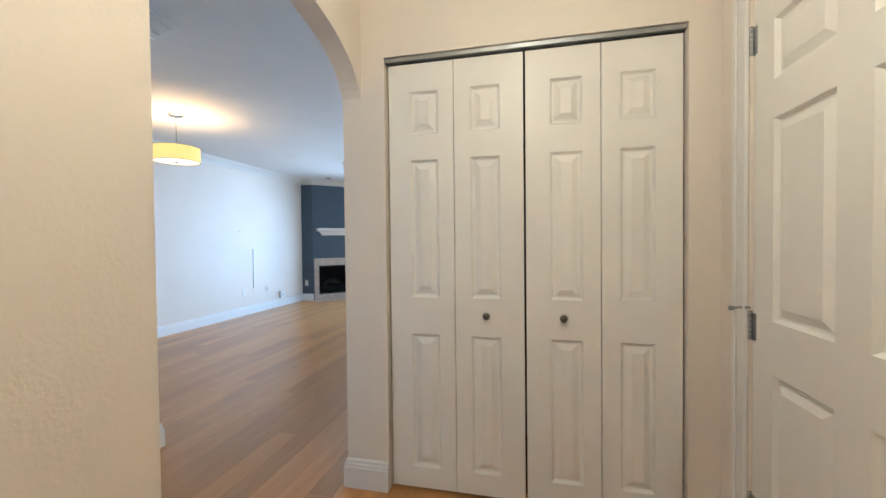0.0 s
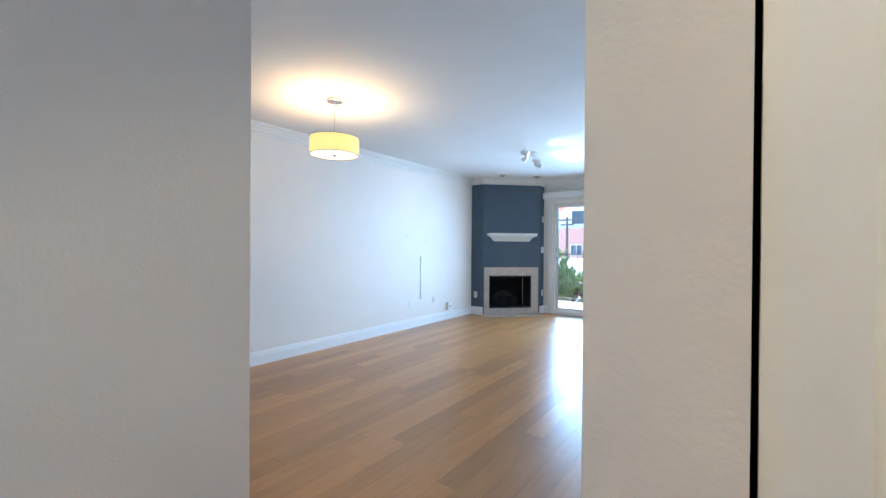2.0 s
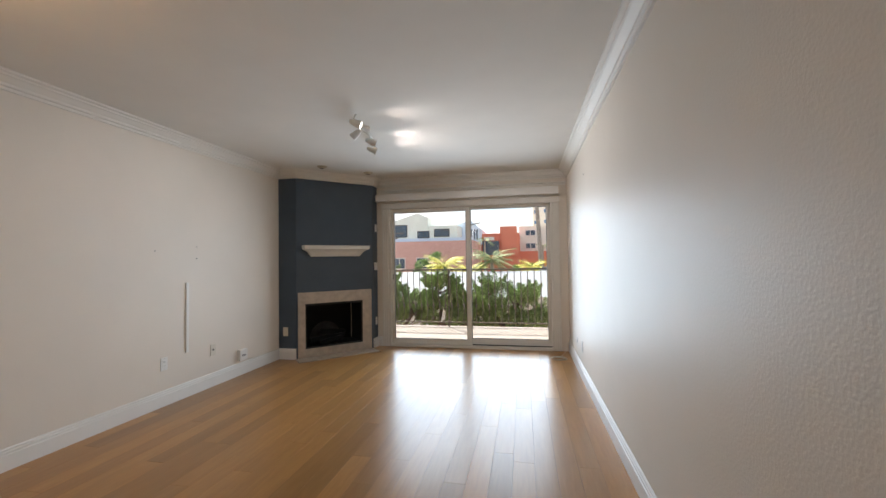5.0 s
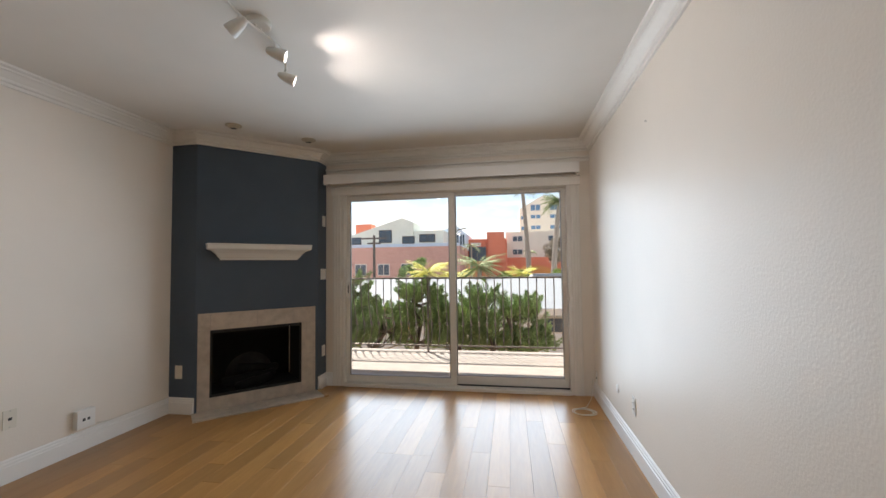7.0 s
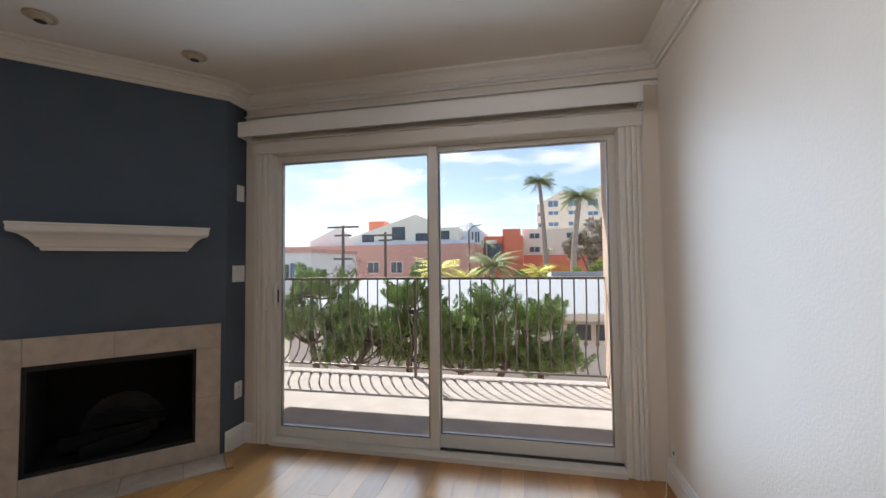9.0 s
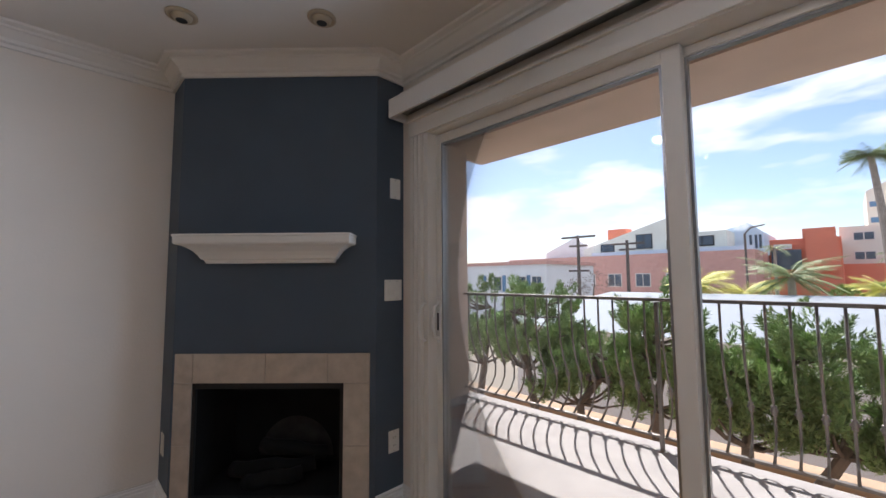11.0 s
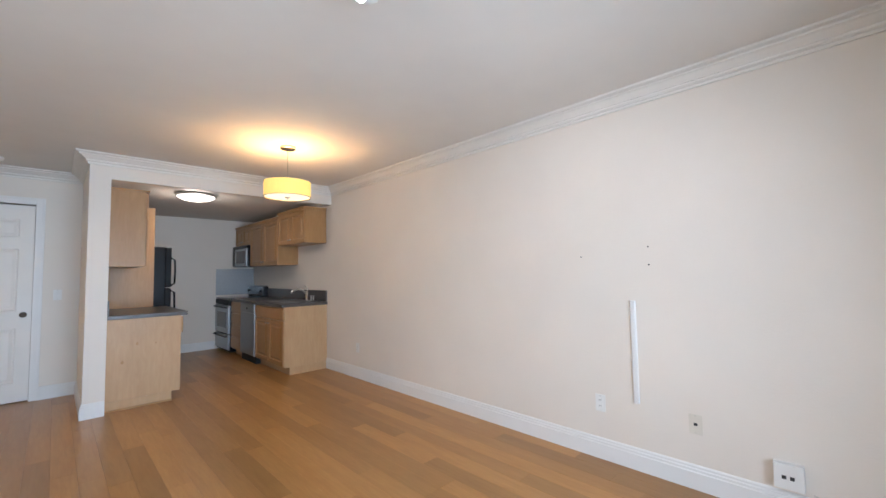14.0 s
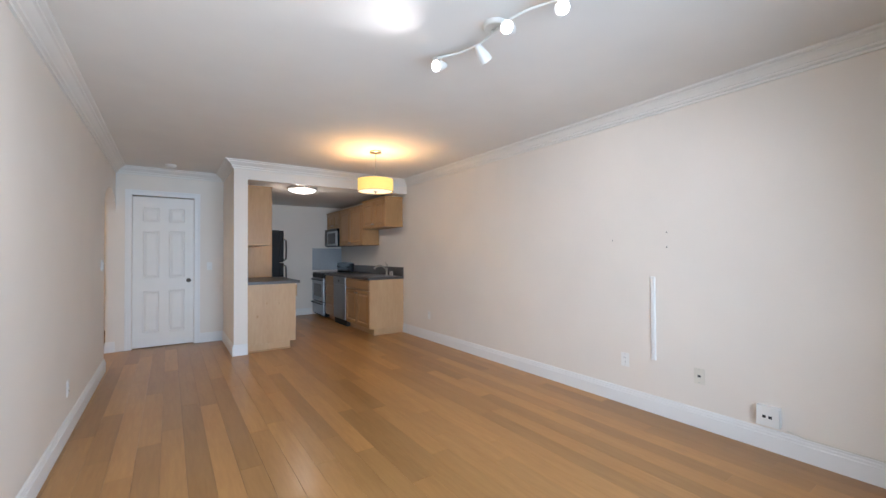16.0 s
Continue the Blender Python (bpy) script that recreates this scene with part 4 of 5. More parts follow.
boxpart("sheet", (-0.32, 0.33, 0.0, 0.006, 0.0, 0.47), M_STEEL, splash)


def upper_unit(x0, y0, y1, z0, z1, depth, doors, label, face=1):
    u = thing("upper_cabinet", pose(x0, y0, z0), label, "cabinet", "upper cabinets")
    w, h = y1 - y0, z1 - z0
    boxpart("body", (0.003 if face > 0 else -depth, depth if face > 0 else -0.003, 0.002, w - 0.002, 0.0, h), M_CAB, u, "", 0.002)
    for k in range(doors):
        cab_door(u, depth + 0.001, w * k / doors + 0.004, w * (k + 1) / doors - 0.004, 0.006, h - 0.006, ((w * (k + 1) / doors - 0.03) if k % 2 == 0 else (w * k / doors + 0.03), 0.06))
    bm = fresh()
    xa, xb = (0.003, depth + 0.02) if face > 0 else (-depth - 0.02, -0.003)
    box(bm, xa, xb, -0.001, w + 0.001, h + 0.001, h + 0.022)
    box(bm, xa, xb + (0.012 if face > 0 else 0), -0.001, w + 0.01, h + 0.022, h + 0.04)
    part("cornice", bm, M_CAB, u)
    return u


upper_unit(WX, 0.60, 1.50, 1.735, 2.19, 0.31, 2, "short honey maple wall cabinet with two framed doors over the sink")
upper_unit(WX, -0.575, 0.595, 1.45, 2.14, 0.31, 2, "tall honey maple wall cabinet with two framed doors")
upper_unit(WX, -1.35, -0.58, 1.83, 2.14, 0.31, 2, "short honey maple wall cabinet over the microwave")
mw = thing("microwave", pose(WX, -1.35, 1.45), "black and steel over-the-range microwave", "microwave")
boxpart("body", (0.003, 0.36, 0.006, 0.76, 0.0, 0.375), M_FRIDGE, mw, "", 0.003)
boxpart("door", (0.361, 0.385, 0.16, 0.755, 0.015, 0.32), M_STEEL, mw, "", 0.006)
boxpart("door_window", (0.3855, 0.388, 0.24, 0.68, 0.06, 0.28), M_DARKGLASS, mw)
boxpart("keypad", (0.361, 0.383, 0.01, 0.155, 0.015, 0.32), M_FRIDGE, mw, "", 0.003)
boxpart("vent_grille", (0.361, 0.38, 0.01, 0.755, 0.325, 0.37), M_FRIDGE, mw, "", 0.002)

# the units against the partition wall, seen from their end
pen = thing("base_cabinet", pose(PIL_X0, 0.46, 0), "pale maple base cabinet with a knotty end panel", "cabinet", "base cabinets")
boxpart("body", (-0.62, -0.003, 0.0, 1.10, 0.095, 0.885), M_PANEL, pen, "", 0.002)
boxpart("toe_kick", (-0.545, -0.003, 0.0, 1.10, 0.0, 0.094), M_PANEL, pen)
boxpart("plinth_strip", (-0.55, -0.003, 1.101, 1.112, 0.0, 0.018), M_CAB, pen)
boxpart("door", (-0.64, -0.6205, 0.55, 1.09, 0.70, 0.87), M_CAB, pen, "", 0.003)
for x, z, r in ((-0.245, 0.63, 0.011), (-0.40, 0.62, 0.006), (-0.13, 0.46, 0.012)):
    bm = fresh()
    turned(bm, [(r, 0), (r * 0.8, 0.0012), (0.001, 0.0015)], 12, pose(x, 1.1, z, -90) @ Matrix.Diagonal((1, 1.5, 1, 1)))
    part("knot", bm, M_CAB, pen, "dark knot in the wood")
ctl = thing("countertop", pose(PIL_X0, 0.44, 0.886), "grey-brown laminate countertop on the end cabinet", "countertop")
boxpart("top", (-0.675, -0.003, 0.0, 1.14, 0.0, 0.038), M_COUNTER, ctl, "", 0.004)
boxpart("backsplash", (-0.022, -0.003, 0.0, 1.10, 0.039, 0.18), M_COUNTER, ctl, "", 0.003)
upl = thing("upper_cabinet", pose(PIL_X0, 0.50, 1.41), "honey maple wall cabinet seen from its end", "cabinet", "upper cabinets")
boxpart("body", (-0.30, -0.003, 0.0, 1.0, 0.0, 0.78), M_CAB, upl, "", 0.002)
boxpart("door", (-0.32, -0.301, 0.50, 0.995, 0.01, 0.77), M_CAB, upl, "", 0.003)
bm = fresh()
box(bm, -0.325, -0.003, 0.0, 1.008, 0.781, 0.80)
part("cornice", bm, M_CAB, upl)
pan = thing("fridge_panel", pose(PIL_X0, 0.43, 0), "tall honey maple panel beside the refrigerator", "panel")
boxpart("board", (-0.53, -0.003, 0.0, 0.022, 0.0, 2.18), M_CAB, pan, "", 0.002)
ovf = thing("upper_cabinet", pose(PIL_X0, -0.45, 1.74), "honey maple cabinet over the refrigerator", "cabinet", "upper cabinets")
boxpart("body", (-0.36, -0.003, 0.0, 0.87, 0.0, 0.44), M_CAB, ovf, "", 0.002)
boxpart("door", (-0.38, -0.361, 0.01, 0.43, 0.01, 0.43), M_CAB, ovf, "", 0.003)
boxpart("door", (-0.38, -0.361, 0.44, 0.86, 0.01, 0.43), M_CAB, ovf, "", 0.003)
fr = thing("refrigerator", pose(PIL_X0, -0.40, 0), "tall glossy black refrigerator with long bar handles", "refrigerator")
boxpart("body", (-0.66, -0.02, 0.0, 0.78, 0.02, 1.69), M_FRIDGE, fr, "", 0.004)
boxpart("freezer_door", (-0.73, -0.662, 0.004, 0.776, 1.16, 1.685), M_FRIDGE, fr, "", 0.012)
boxpart("fridge_door", (-0.73, -0.662, 0.004, 0.776, 0.08, 1.15), M_FRIDGE, fr, "", 0.012)
for z0, z1 in ((1.18, 1.55), (0.70, 1.12)):
    bm = fresh()
    tube(bm, [(-0.73, 0.72, z0), (-0.775, 0.72, z0 + 0.03), (-0.78, 0.72, (z0 + z1) / 2), (-0.775, 0.72, z1 - 0.03), (-0.73, 0.72, z1)], 0.012, 8)
    part("handle", bm, M_FRIDGE, fr, "long black handle", smooth=True)

# ---- wall plates, cord and marks ----


def plate(kind, m, gangs=1, material=None, label="", group=""):
    """A wall plate whose face looks towards -y of its pose."""
    material = material or M_PLASTIC
    names = {"outlet": ("wall_outlet", "outlet"), "switch": ("light_switch", "light switch"), "jack": ("cable_jack", "wall jack"), "blank": ("blank_plate", "wall plate"), "dimmer": ("slide_dimmer", "dimmer")}
    e = thing(names[kind][0], m, label, names[kind][1], group)
    w, h = (0.07 + 0.046 * (gangs - 1)) / 2, 0.0575
    bm = fresh()
    prism(bm, [(-w, -0.006), (w, -0.006), (w, -0.001), (-w, -0.001)], -h, h)
    part("cover", bm, material, e, "", 0.002)
    for g in range(gangs):
        gx = (g - (gangs - 1) / 2) * 0.046
        if kind == "outlet":
            for dz in (-0.02, 0.02):
                bm = fresh()
                box(bm, gx - 0.016, gx + 0.016, -0.0085, -0.006, dz - 0.014, dz + 0.014)
                so = part("socket", bm, material, e, "", 0.001)
                for dx in (-0.006, 0.006):
                    boxpart("slot", (gx + dx - 0.0012, gx + dx + 0.0012, -0.009, -0.0084, dz - 0.004, dz + 0.006), M_SLOT, so)
        elif kind == "switch":
            bm = fresh()
            v = [(gx - 0.0165, -0.0075), (gx + 0.0165, -0.0075), (gx + 0.0165, -0.006), (gx - 0.0165, -0.006)]
            prism(bm, v, -0.033, 0.033)
            part("bezel", bm, material, e)
            bm = fresh()
            q = [bm.verts.new(c) for c in ((gx - 0.0145, -0.0076, -0.03), (gx + 0.0145, -0.0076, -0.03), (gx + 0.0145, -0.013, 0.0), (gx - 0.0145, -0.013, 0.0), (gx + 0.0145, -0.0085, 0.03), (gx - 0.0145, -0.0085, 0.03))]
            bm.faces.new((q[0], q[1], q[2], q[3])), bm.faces.new((q[3], q[2], q[4], q[5]))
            bm.faces.new((q[0], q[3], q[5])), bm.faces.new((q[1], q[4], q[2]))
            part("rocker", bm, material, e)
        elif kind == "dimmer":
            bm = fresh()
            for d in ((-0.0165, -0.0125, -0.033, 0.033), (0.0125, 0.0165, -0.033, 0.033), (-0.0125, 0.0125, 0.029, 0.033), (-0.0125, 0.0125, -0.033, -0.029)):
                box(bm, gx + d[0], gx + d[1], -0.0095, -0.006, d[2], d[3])
            part("bezel", bm, material, e)
            boxpart("slot", (gx - 0.010, gx - 0.004, -0.0068, -0.0058, -0.028, 0.028), M_SLOT, e)
            boxpart("rocker", (gx - 0.002, gx + 0.012, -0.0085, -0.006, -0.028, 0.010), material, e, "", 0.001)
            boxpart("slider_tab", (gx - 0.012, gx + 0.006, -0.020, -0.0069, 0.010 - g * 0.004, 0.016 - g * 0.004), material, e, "", 0.001)
        elif kind == "jack":
            bm = fresh()
            box(bm, gx - 0.010, gx + 0.010, -0.0075, -0.006, -0.008, 0.008)
            part("jack", bm, M_SLOT, e)
        for dz in (-0.048, 0.048):
            bm = fresh()
            turned(bm, [(0.003, 0), (0.0025, 0.001), (0.0001, 0.0012)], 8, pose(gx, -0.006, dz, 90))
            part("screw", bm, M_NICKEL, e)
    return e


W, E, D, R = 90, -90, 180, 45  # facing +x, -x, +y and out of the chimney breast
plate("outlet", pose(WX, 5.38, 0.375, 0, 0, W), label="white duplex outlet on the cream wall", group="outlets")
plate("jack", pose(WX, 5.95, 0.375, 0, 0, W), material=M_ALMOND, label="almond cable jack plate on the cream wall")
plate("outlet", pose(WX, 2.30, 0.37, 0, 0, W), label="white duplex outlet near the kitchen", group="outlets")
plate("switch", pose(-1.80, DOOR_Y, 1.12, 0, 0, D), label="white rocker light switch beside the panelled door")
dim = plate("dimmer", pose(EX - 0.006, 1.753, 1.178, 0, 0, E), 2, label="white double slide dimmer on the wall by the arch")
boxpart("back_box", (-0.0565, 0.0565, -0.0008, 0.0055, -0.056, 0.056), M_PLASTIC, dim, "", 0.001)
plate("outlet", pose(EX, 3.42, 0.34, 0, 0, E), label="white duplex outlet on the semi-gloss wall", group="outlets")
plate("outlet", pose(EX, 6.80, 0.335, 0, 0, E), label="white duplex outlet low on the semi-gloss wall", group="outlets")
plate("jack", pose(EX, 7.94, 0.20, 0, 0, E), label="white plate with a plugged-in cord by the glass door")
plate("blank", pose(-3.48, 7.968, 1.765, 0, 0, W), label="small white blank plate on the navy return")
plate("switch", pose(-3.48, 7.955, 1.195, 0, 0, W), 2, label="white double rocker switch on the navy return")
plate("outlet", pose(-3.48, 7.962, 0.385, 0, 0, W), label="white duplex outlet on the navy return", group="outlets")
plate("blank", pose(-4.40, 7.08, 0.36), label="cream blank plate on the navy return", material=M_ALMOND)
round_cap = thing("round_wall_cap", pose(EX, 7.20, 0.325, 0, 0, E), "round white cap on the wall near the glass door", "wall cap")
bm = fresh()
turned(bm, [(0.034, 0), (0.032, 0.006), (0.02, 0.01), (0.001, 0.011)], 24, pose(0, 0, 0, 90))
part("cap", bm, M_PLASTIC, round_cap)
cbox = thing("cable_box", pose(WX, 6.36, 0.165, 0, 0, W), "white surface-mounted box with two dark jacks on the baseboard", "cable box")
boxpart("housing", (-0.06, 0.06, -0.045, -0.001, 0.0, 0.125), M_PLASTIC, cbox, "", 0.004)
for x in (-0.018, 0.014):
    boxpart("jack", (x - 0.009, x + 0.009, -0.0465, -0.0445, 0.05, 0.068), M_SLOT, cbox)
strip = thing("cable_raceway", pose(WX, 5.623, 0.425, 0, 0, W), "slim white vertical cable raceway on the cream wall", "cable raceway")
bm = fresh()
prism(bm, [(-0.018, -0.001), (-0.018, -0.010), (-0.012, -0.015), (0.012, -0.015), (0.018, -0.010), (0.018, -0.001)], 0, 0.665)
part("channel", bm, M_PLASTIC, strip)
cord = thing("cord", pose(-0.92, 7.55, 0.0), "loosely coiled pale cord lying on the floor", "cord")
bm = fresh()
pts = []
for k in range(66):
    a = k * 0.33
    r = 0.075 + 0.018 * math.sin(k * 0.37)
    pts.append((r * 1.15 * math.cos(a) + 0.02 * math.sin(k * 0.11), r * math.sin(a), 0.004 + 0.00035 * k))
tube(bm, pts, 0.0032, 6)
last = pts[-1]
tube(bm, [last, (0.06, 0.15, 0.006), (0.13, 0.30, 0.03), (0.155, 0.385, 0.12), (0.165, 0.39, 0.19)], 0.0032, 6)
part("coil", bm, M_CORD, cord, smooth=True)
cord2 = thing("cord", pose(WX + 0.022, 6.45, 0.142), "short pale cord along the top of the baseboard", "cord")
bm = fresh()
tube(bm, [(0, 0, 0.02), (0.004, 0.08, 0.006), (0.0, 0.22, 0.004), (0.003, 0.40, 0.004), (0.0, 0.60, 0.004)], 0.004, 6)
part("wire", bm, M_CORD, cord2)
for x, y, z, r in ((EX, 6.39, 2.08, E), (WX, 5.735, 1.44, W), (WX, 5.735, 1.325, W), (WX, 5.28, 1.39, W)):
    nl = thing("nail", pose(x, y, z, 0, 0, r), "small dark nail in the painted wall", "nail", "nails")
    bm = fresh()
    turned(bm, [(0.002, 0), (0.002, 0.008), (0.005, 0.008), (0.005, 0.01)], 8, pose(0, 0, 0, 90))
    part("head", bm, M_SLOT, nl)
# ---- balcony ----
BX0, BX1, BY = -4.73, -0.70, 9.90
setting(boxpart("balcony_floor", (BX0 - 0.2, BX1 + 0.2, NY + 0.17, BY + 0.12, -0.25, -0.02), M_DECK), "pale concrete balcony floor striped by railing shadows", "balcony floor")
setting(boxpart("balcony_wall_west", (BX0 - 0.25, BX0, NY + 0.17, BY + 0.05, -0.25, 2.95), M_STUCCO), "peach stucco side wall of the balcony", "wall")
setting(boxpart("balcony_wall_east", (BX1, BX1 + 0.25, NY + 0.17, BY + 0.05, -0.25, 2.95), M_STUCCO), "peach stucco side wall of the balcony", "wall")
setting(boxpart("balcony_ceiling", (BX0 - 0.2, BX1 + 0.2, NY + 0.17, BY - 0.2, 2.78, 3.0), M_STUCCO), "peach stucco soffit over the balcony", "ceiling")
setting(boxpart("balcony_beam", (BX0 - 0.25, BX1 + 0.25, BY - 0.2, BY + 0.62, 2.73, 3.1), M_STUCCO), "peach stucco beam across the balcony front", "beam")
bm = fresh()
box(bm, WX - 0.4, SX0 - 0.002, NY + 0.171, NY + 0.19, -0.25, 2.85)
box(bm, SX1 + 0.002, HALL_W, NY + 0.171, NY + 0.19, -0.25, 2.85)
box(bm, SX0 - 0.002, SX1 + 0.002, NY + 0.171, NY + 0.19, SZ + 0.002, 2.85)
setting(part("balcony_wall_house", bm, M_STUCCO), "peach stucco house wall", "wall")
rail = thing("railing", pose((BX0 + BX1) / 2, BY, 0), "dark bronze iron balcony railing with bellied balusters", "railing")
half = (BX1 - BX0) / 2
boxpart("top_rail", (-half, half, -0.022, 0.022, 1.072, 1.098), M_IRON, rail, "", 0.004)
boxpart("bottom_rail", (-half, half, -0.022, 0.012, 0.062, 0.082), M_IRON, rail, "", 0.003)
bm = fresh()
line = [(0, 0.0, 1.072), (0, 0.0, 0.85), (0, 0.012, 0.70), (0, 0.055, 0.55), (0, 0.115, 0.42), (0, 0.15, 0.32), (0, 0.145, 0.23), (0, 0.09, 0.14), (0, -0.005, 0.082)]
tube(bm, line, 0.0088, 6)
bal = finish(bm, "baluster", M_IRON, smooth=True)
bm = fresh()
turned(bm, [(0.010, -0.036), (0.018, -0.028), (0.013, -0.016), (0.025, 0.0), (0.013, 0.016), (0.018, 0.028), (0.010, 0.036)], 10, pose(0, 0.134, 0.375, 18))
col = finish(bm, "collar", M_IRON, smooth=True)
count = 33
for k in range(count):
    o = new("baluster", bal)
    o.parent = rail
    o.location = (-half + 0.06 + (2 * half - 0.12) * k / (count - 1), 0, 0)
    c = new("collar", col)
    c.parent = o
for x in (-0.02,):
    boxpart("post", (x - 0.014, x + 0.014, -0.06, -0.03, -0.02, 1.07), M_IRON, rail, "", 0.003)

# ---- the ground and what stands beyond ----
setting(boxpart("ground", (-1500, 1500, 8.35, 3000, -4.4, -4.2), M_EARTH), "dry ground between the houses", "ground")
setting(boxpart("house_wall_below", (-12, 8, NY + 0.05, BY + 0.02, -4.2, -0.26), M_STUCCO), "stucco wall below the balcony", "wall")
garden = thing("garden_wall", pose(-2, 12.3, -4.2), "low tan stucco garden wall behind the junipers", "wall")
boxpart("wall_body", (-9, 9, -0.1, 0.1, 0, 3.40), M_TAN, garden)
boxpart("coping", (-9, 9, -0.14, 0.14, 3.401, 3.46), M_TAN, garden, "", 0.01)
bank = setting(boxpart("planting_bed", (-12, 8, 10.6, 12.15, -4.2, -1.7), M_TAN), "raised planting bed of bare tan soil", "planting bed")



def leaf_cloud(centres, radii, per, size, squash=1.0, up=0.0, seed=1):
    """Many small leaf blades scattered about the clump centres, as one mesh."""
    r = np.random.RandomState(seed)
    vs = []
    for c, rad in zip(centres, radii):
        d = r.normal(size=(per, 3))
        d /= np.linalg.norm(d, axis=1)[:, None]
        p = np.array(c) + d * (rad * r.uniform(0.35, 1.05, (per, 1))) * np.array((1, 1, squash))
        a = d + r.normal(size=(per, 3)) * 0.45 + np.array((0, 0, up))
        a /= np.linalg.norm(a, axis=1)[:, None]
        b = np.cross(a, r.normal(size=(per, 3)))
        b /= np.linalg.norm(b, axis=1)[:, None]
        s = size * r.uniform(0.6, 1.3, (per, 1))
        vs.append(np.stack([p - b * s * 0.30, p + b * s * 0.30, p + a * s * 1.6], 1))
    v = np.concatenate(vs).reshape(-1, 3)
    return v.tolist(), np.arange(len(v)).reshape(-1, 3).tolist()


def cloud_part(name, data, material, parent, label=""):
    me = bpy.data.meshes.new(name)
    me.from_pydata(data[0], [], data[1])
    me.materials.append(material)
    o = new(name, me)
    o.parent = parent
    return tagged(o, label)


def tuft_cloud(tufts, per, size, seed):
    """Flame-shaped sprays of small scale leaves: each tuft is (foot, axis, radius)."""
    r = np.random.RandomState(seed)
    vs = []
    for foot, axis, rad in tufts:
        ax = np.array(axis)
        ln = np.linalg.norm(ax)
        u = ax / ln
        t = r.uniform(0, 1, (per, 1)) ** 0.8
        d = r.normal(size=(per, 3))
        d -= (d @ u)[:, None] * u
        d /= np.linalg.norm(d, axis=1)[:, None]
        p = np.array(foot) + u * ln * t + d * rad * np.sqrt(np.clip(1.02 - t, 0, 1)) * np.minimum(1, 0.35 + 2.5 * t) * r.uniform(0.3, 1.0, (per, 1))
        a = u * 0.9 + d * 0.6 + r.normal(size=(per, 3)) * 0.35
        a /= np.linalg.norm(a, axis=1)[:, None]
        b = np.cross(a, r.normal(size=(per, 3)))
        b /= np.linalg.norm(b, axis=1)[:, None]
        s = size * r.uniform(0.6, 1.3, (per, 1))
        vs.append(np.stack([p - b * s * 0.24, p + b * s * 0.24, p + a * s * 1.7], 1))
    v = np.concatenate(vs).reshape(-1, 3)
    return v.tolist(), np.arange(len(v)).reshape(-1, 3).tolist()


def juniper(x, y, base, low, top, wide, seed):
    """A bare twisted stem up to about low, then limbs that end in upswept tufts."""
    r = random.Random(seed)
    e = thing("juniper_tree", pose(x, y, base), "twisted green juniper with tufted upright foliage", "juniper", "junipers along the balcony")
    h, hl = top - base, low - base
    bm = fresh()
    pts = [(r.uniform(-0.05, 0.05) * k, r.uniform(-0.04, 0.04) * k, (hl + (h - hl) * 0.6) * k / 6) for k in range(7)]
    tube(bm, pts, 0.085, 8, 0.03)
    tufts = []
    for k in range(30):
        a, f = r.uniform(0, 6.28), r.uniform(0.0, 1.0) ** 1.3
        reach = wide * (1.0 - 0.55 * f) * math.sqrt(r.uniform(0.08, 1.0))
        c = Vector((reach * math.cos(a), reach * 0.75 * math.sin(a), hl + (h - hl - 0.22) * f))
        s = Vector(pts[min(6, 4 + int(f * 3))])
        tube(bm, [s, (s + c) / 2 - Vector((0, 0, 0.05)), c], 0.022, 5, 0.008)
        out = Vector((math.cos(a), math.sin(a) * 0.8, 0))
        for q in range(7):
            foot = c + Vector((r.uniform(-0.14, 0.14), r.uniform(-0.12, 0.12), r.uniform(-0.12, 0.08)))
            lean = out * r.uniform(0.2, 1.1) + Vector((r.uniform(-0.35, 0.35), r.uniform(-0.3, 0.3), 1.0))
            tufts.append((tuple(foot), tuple(lean.normalized() * r.uniform(0.15, 0.30)), r.uniform(0.05, 0.09)))
    part("trunk", bm, M_BARK, e, "gnarled grey trunk and limbs")
    cloud_part("crown", tuft_cloud(tufts, 130, 0.032, seed), M_LEAF, e, "tufted dark green crown")


HEDGE = ((-8.1, 11.6, 1.30, 0.95), (-6.9, 11.5, 1.22, 0.9), (-5.8, 11.4, 1.25, 0.85), (-4.85, 11.5, 1.24, 0.75), (-4.05, 11.4, 0.72, 0.66), (-3.2, 11.5, 0.98, 0.62), (-2.55, 11.4, 0.66, 0.55), (-1.95, 11.5, 0.92, 0.56), (-1.28, 11.4, 0.72, 0.46), (0.55, 11.7, 0.45, 0.6))
for k, (x, y, top, wide) in enumerate(HEDGE):
    juniper(x, y, -1.7, max(top - 1.15, -0.25), top, wide, 20 + k)

# neighbour with the white roof
nb = thing("house", pose(-1, 16.2, -4.2), "single-storey neighbour with white low-pitched roof", "house", "neighbouring buildings")
boxpart("wall", (-7.5, 9, 0, 7.5, 0, 4.05), M_WHITEB, nb)
bm = fresh()
v = [bm.verts.new(c) for c in ((-8, -0.55, 4.12), (9.5, -0.55, 4.12), (9.5, 7.8, 4.72), (-8, 7.8, 4.72), (-8, -0.55, 4.22), (9.5, -0.55, 4.22), (9.5, 7.8, 4.82), (-8, 7.8, 4.82))]
for f in ((0, 3, 2, 1), (4, 5, 6, 7), (0, 1, 5, 4), (1, 2, 6, 5), (2, 3, 7, 6), (3, 0, 4, 7)):
    bm.faces.new([v[i] for i in f])
roof = part("roof", bm, M_ROOF, nb, "white sheet roof")
boxpart("fascia", (-8, 9.5, -0.60, -0.555, 4.03, 4.21), M_VINYL, roof, "pale eave board")
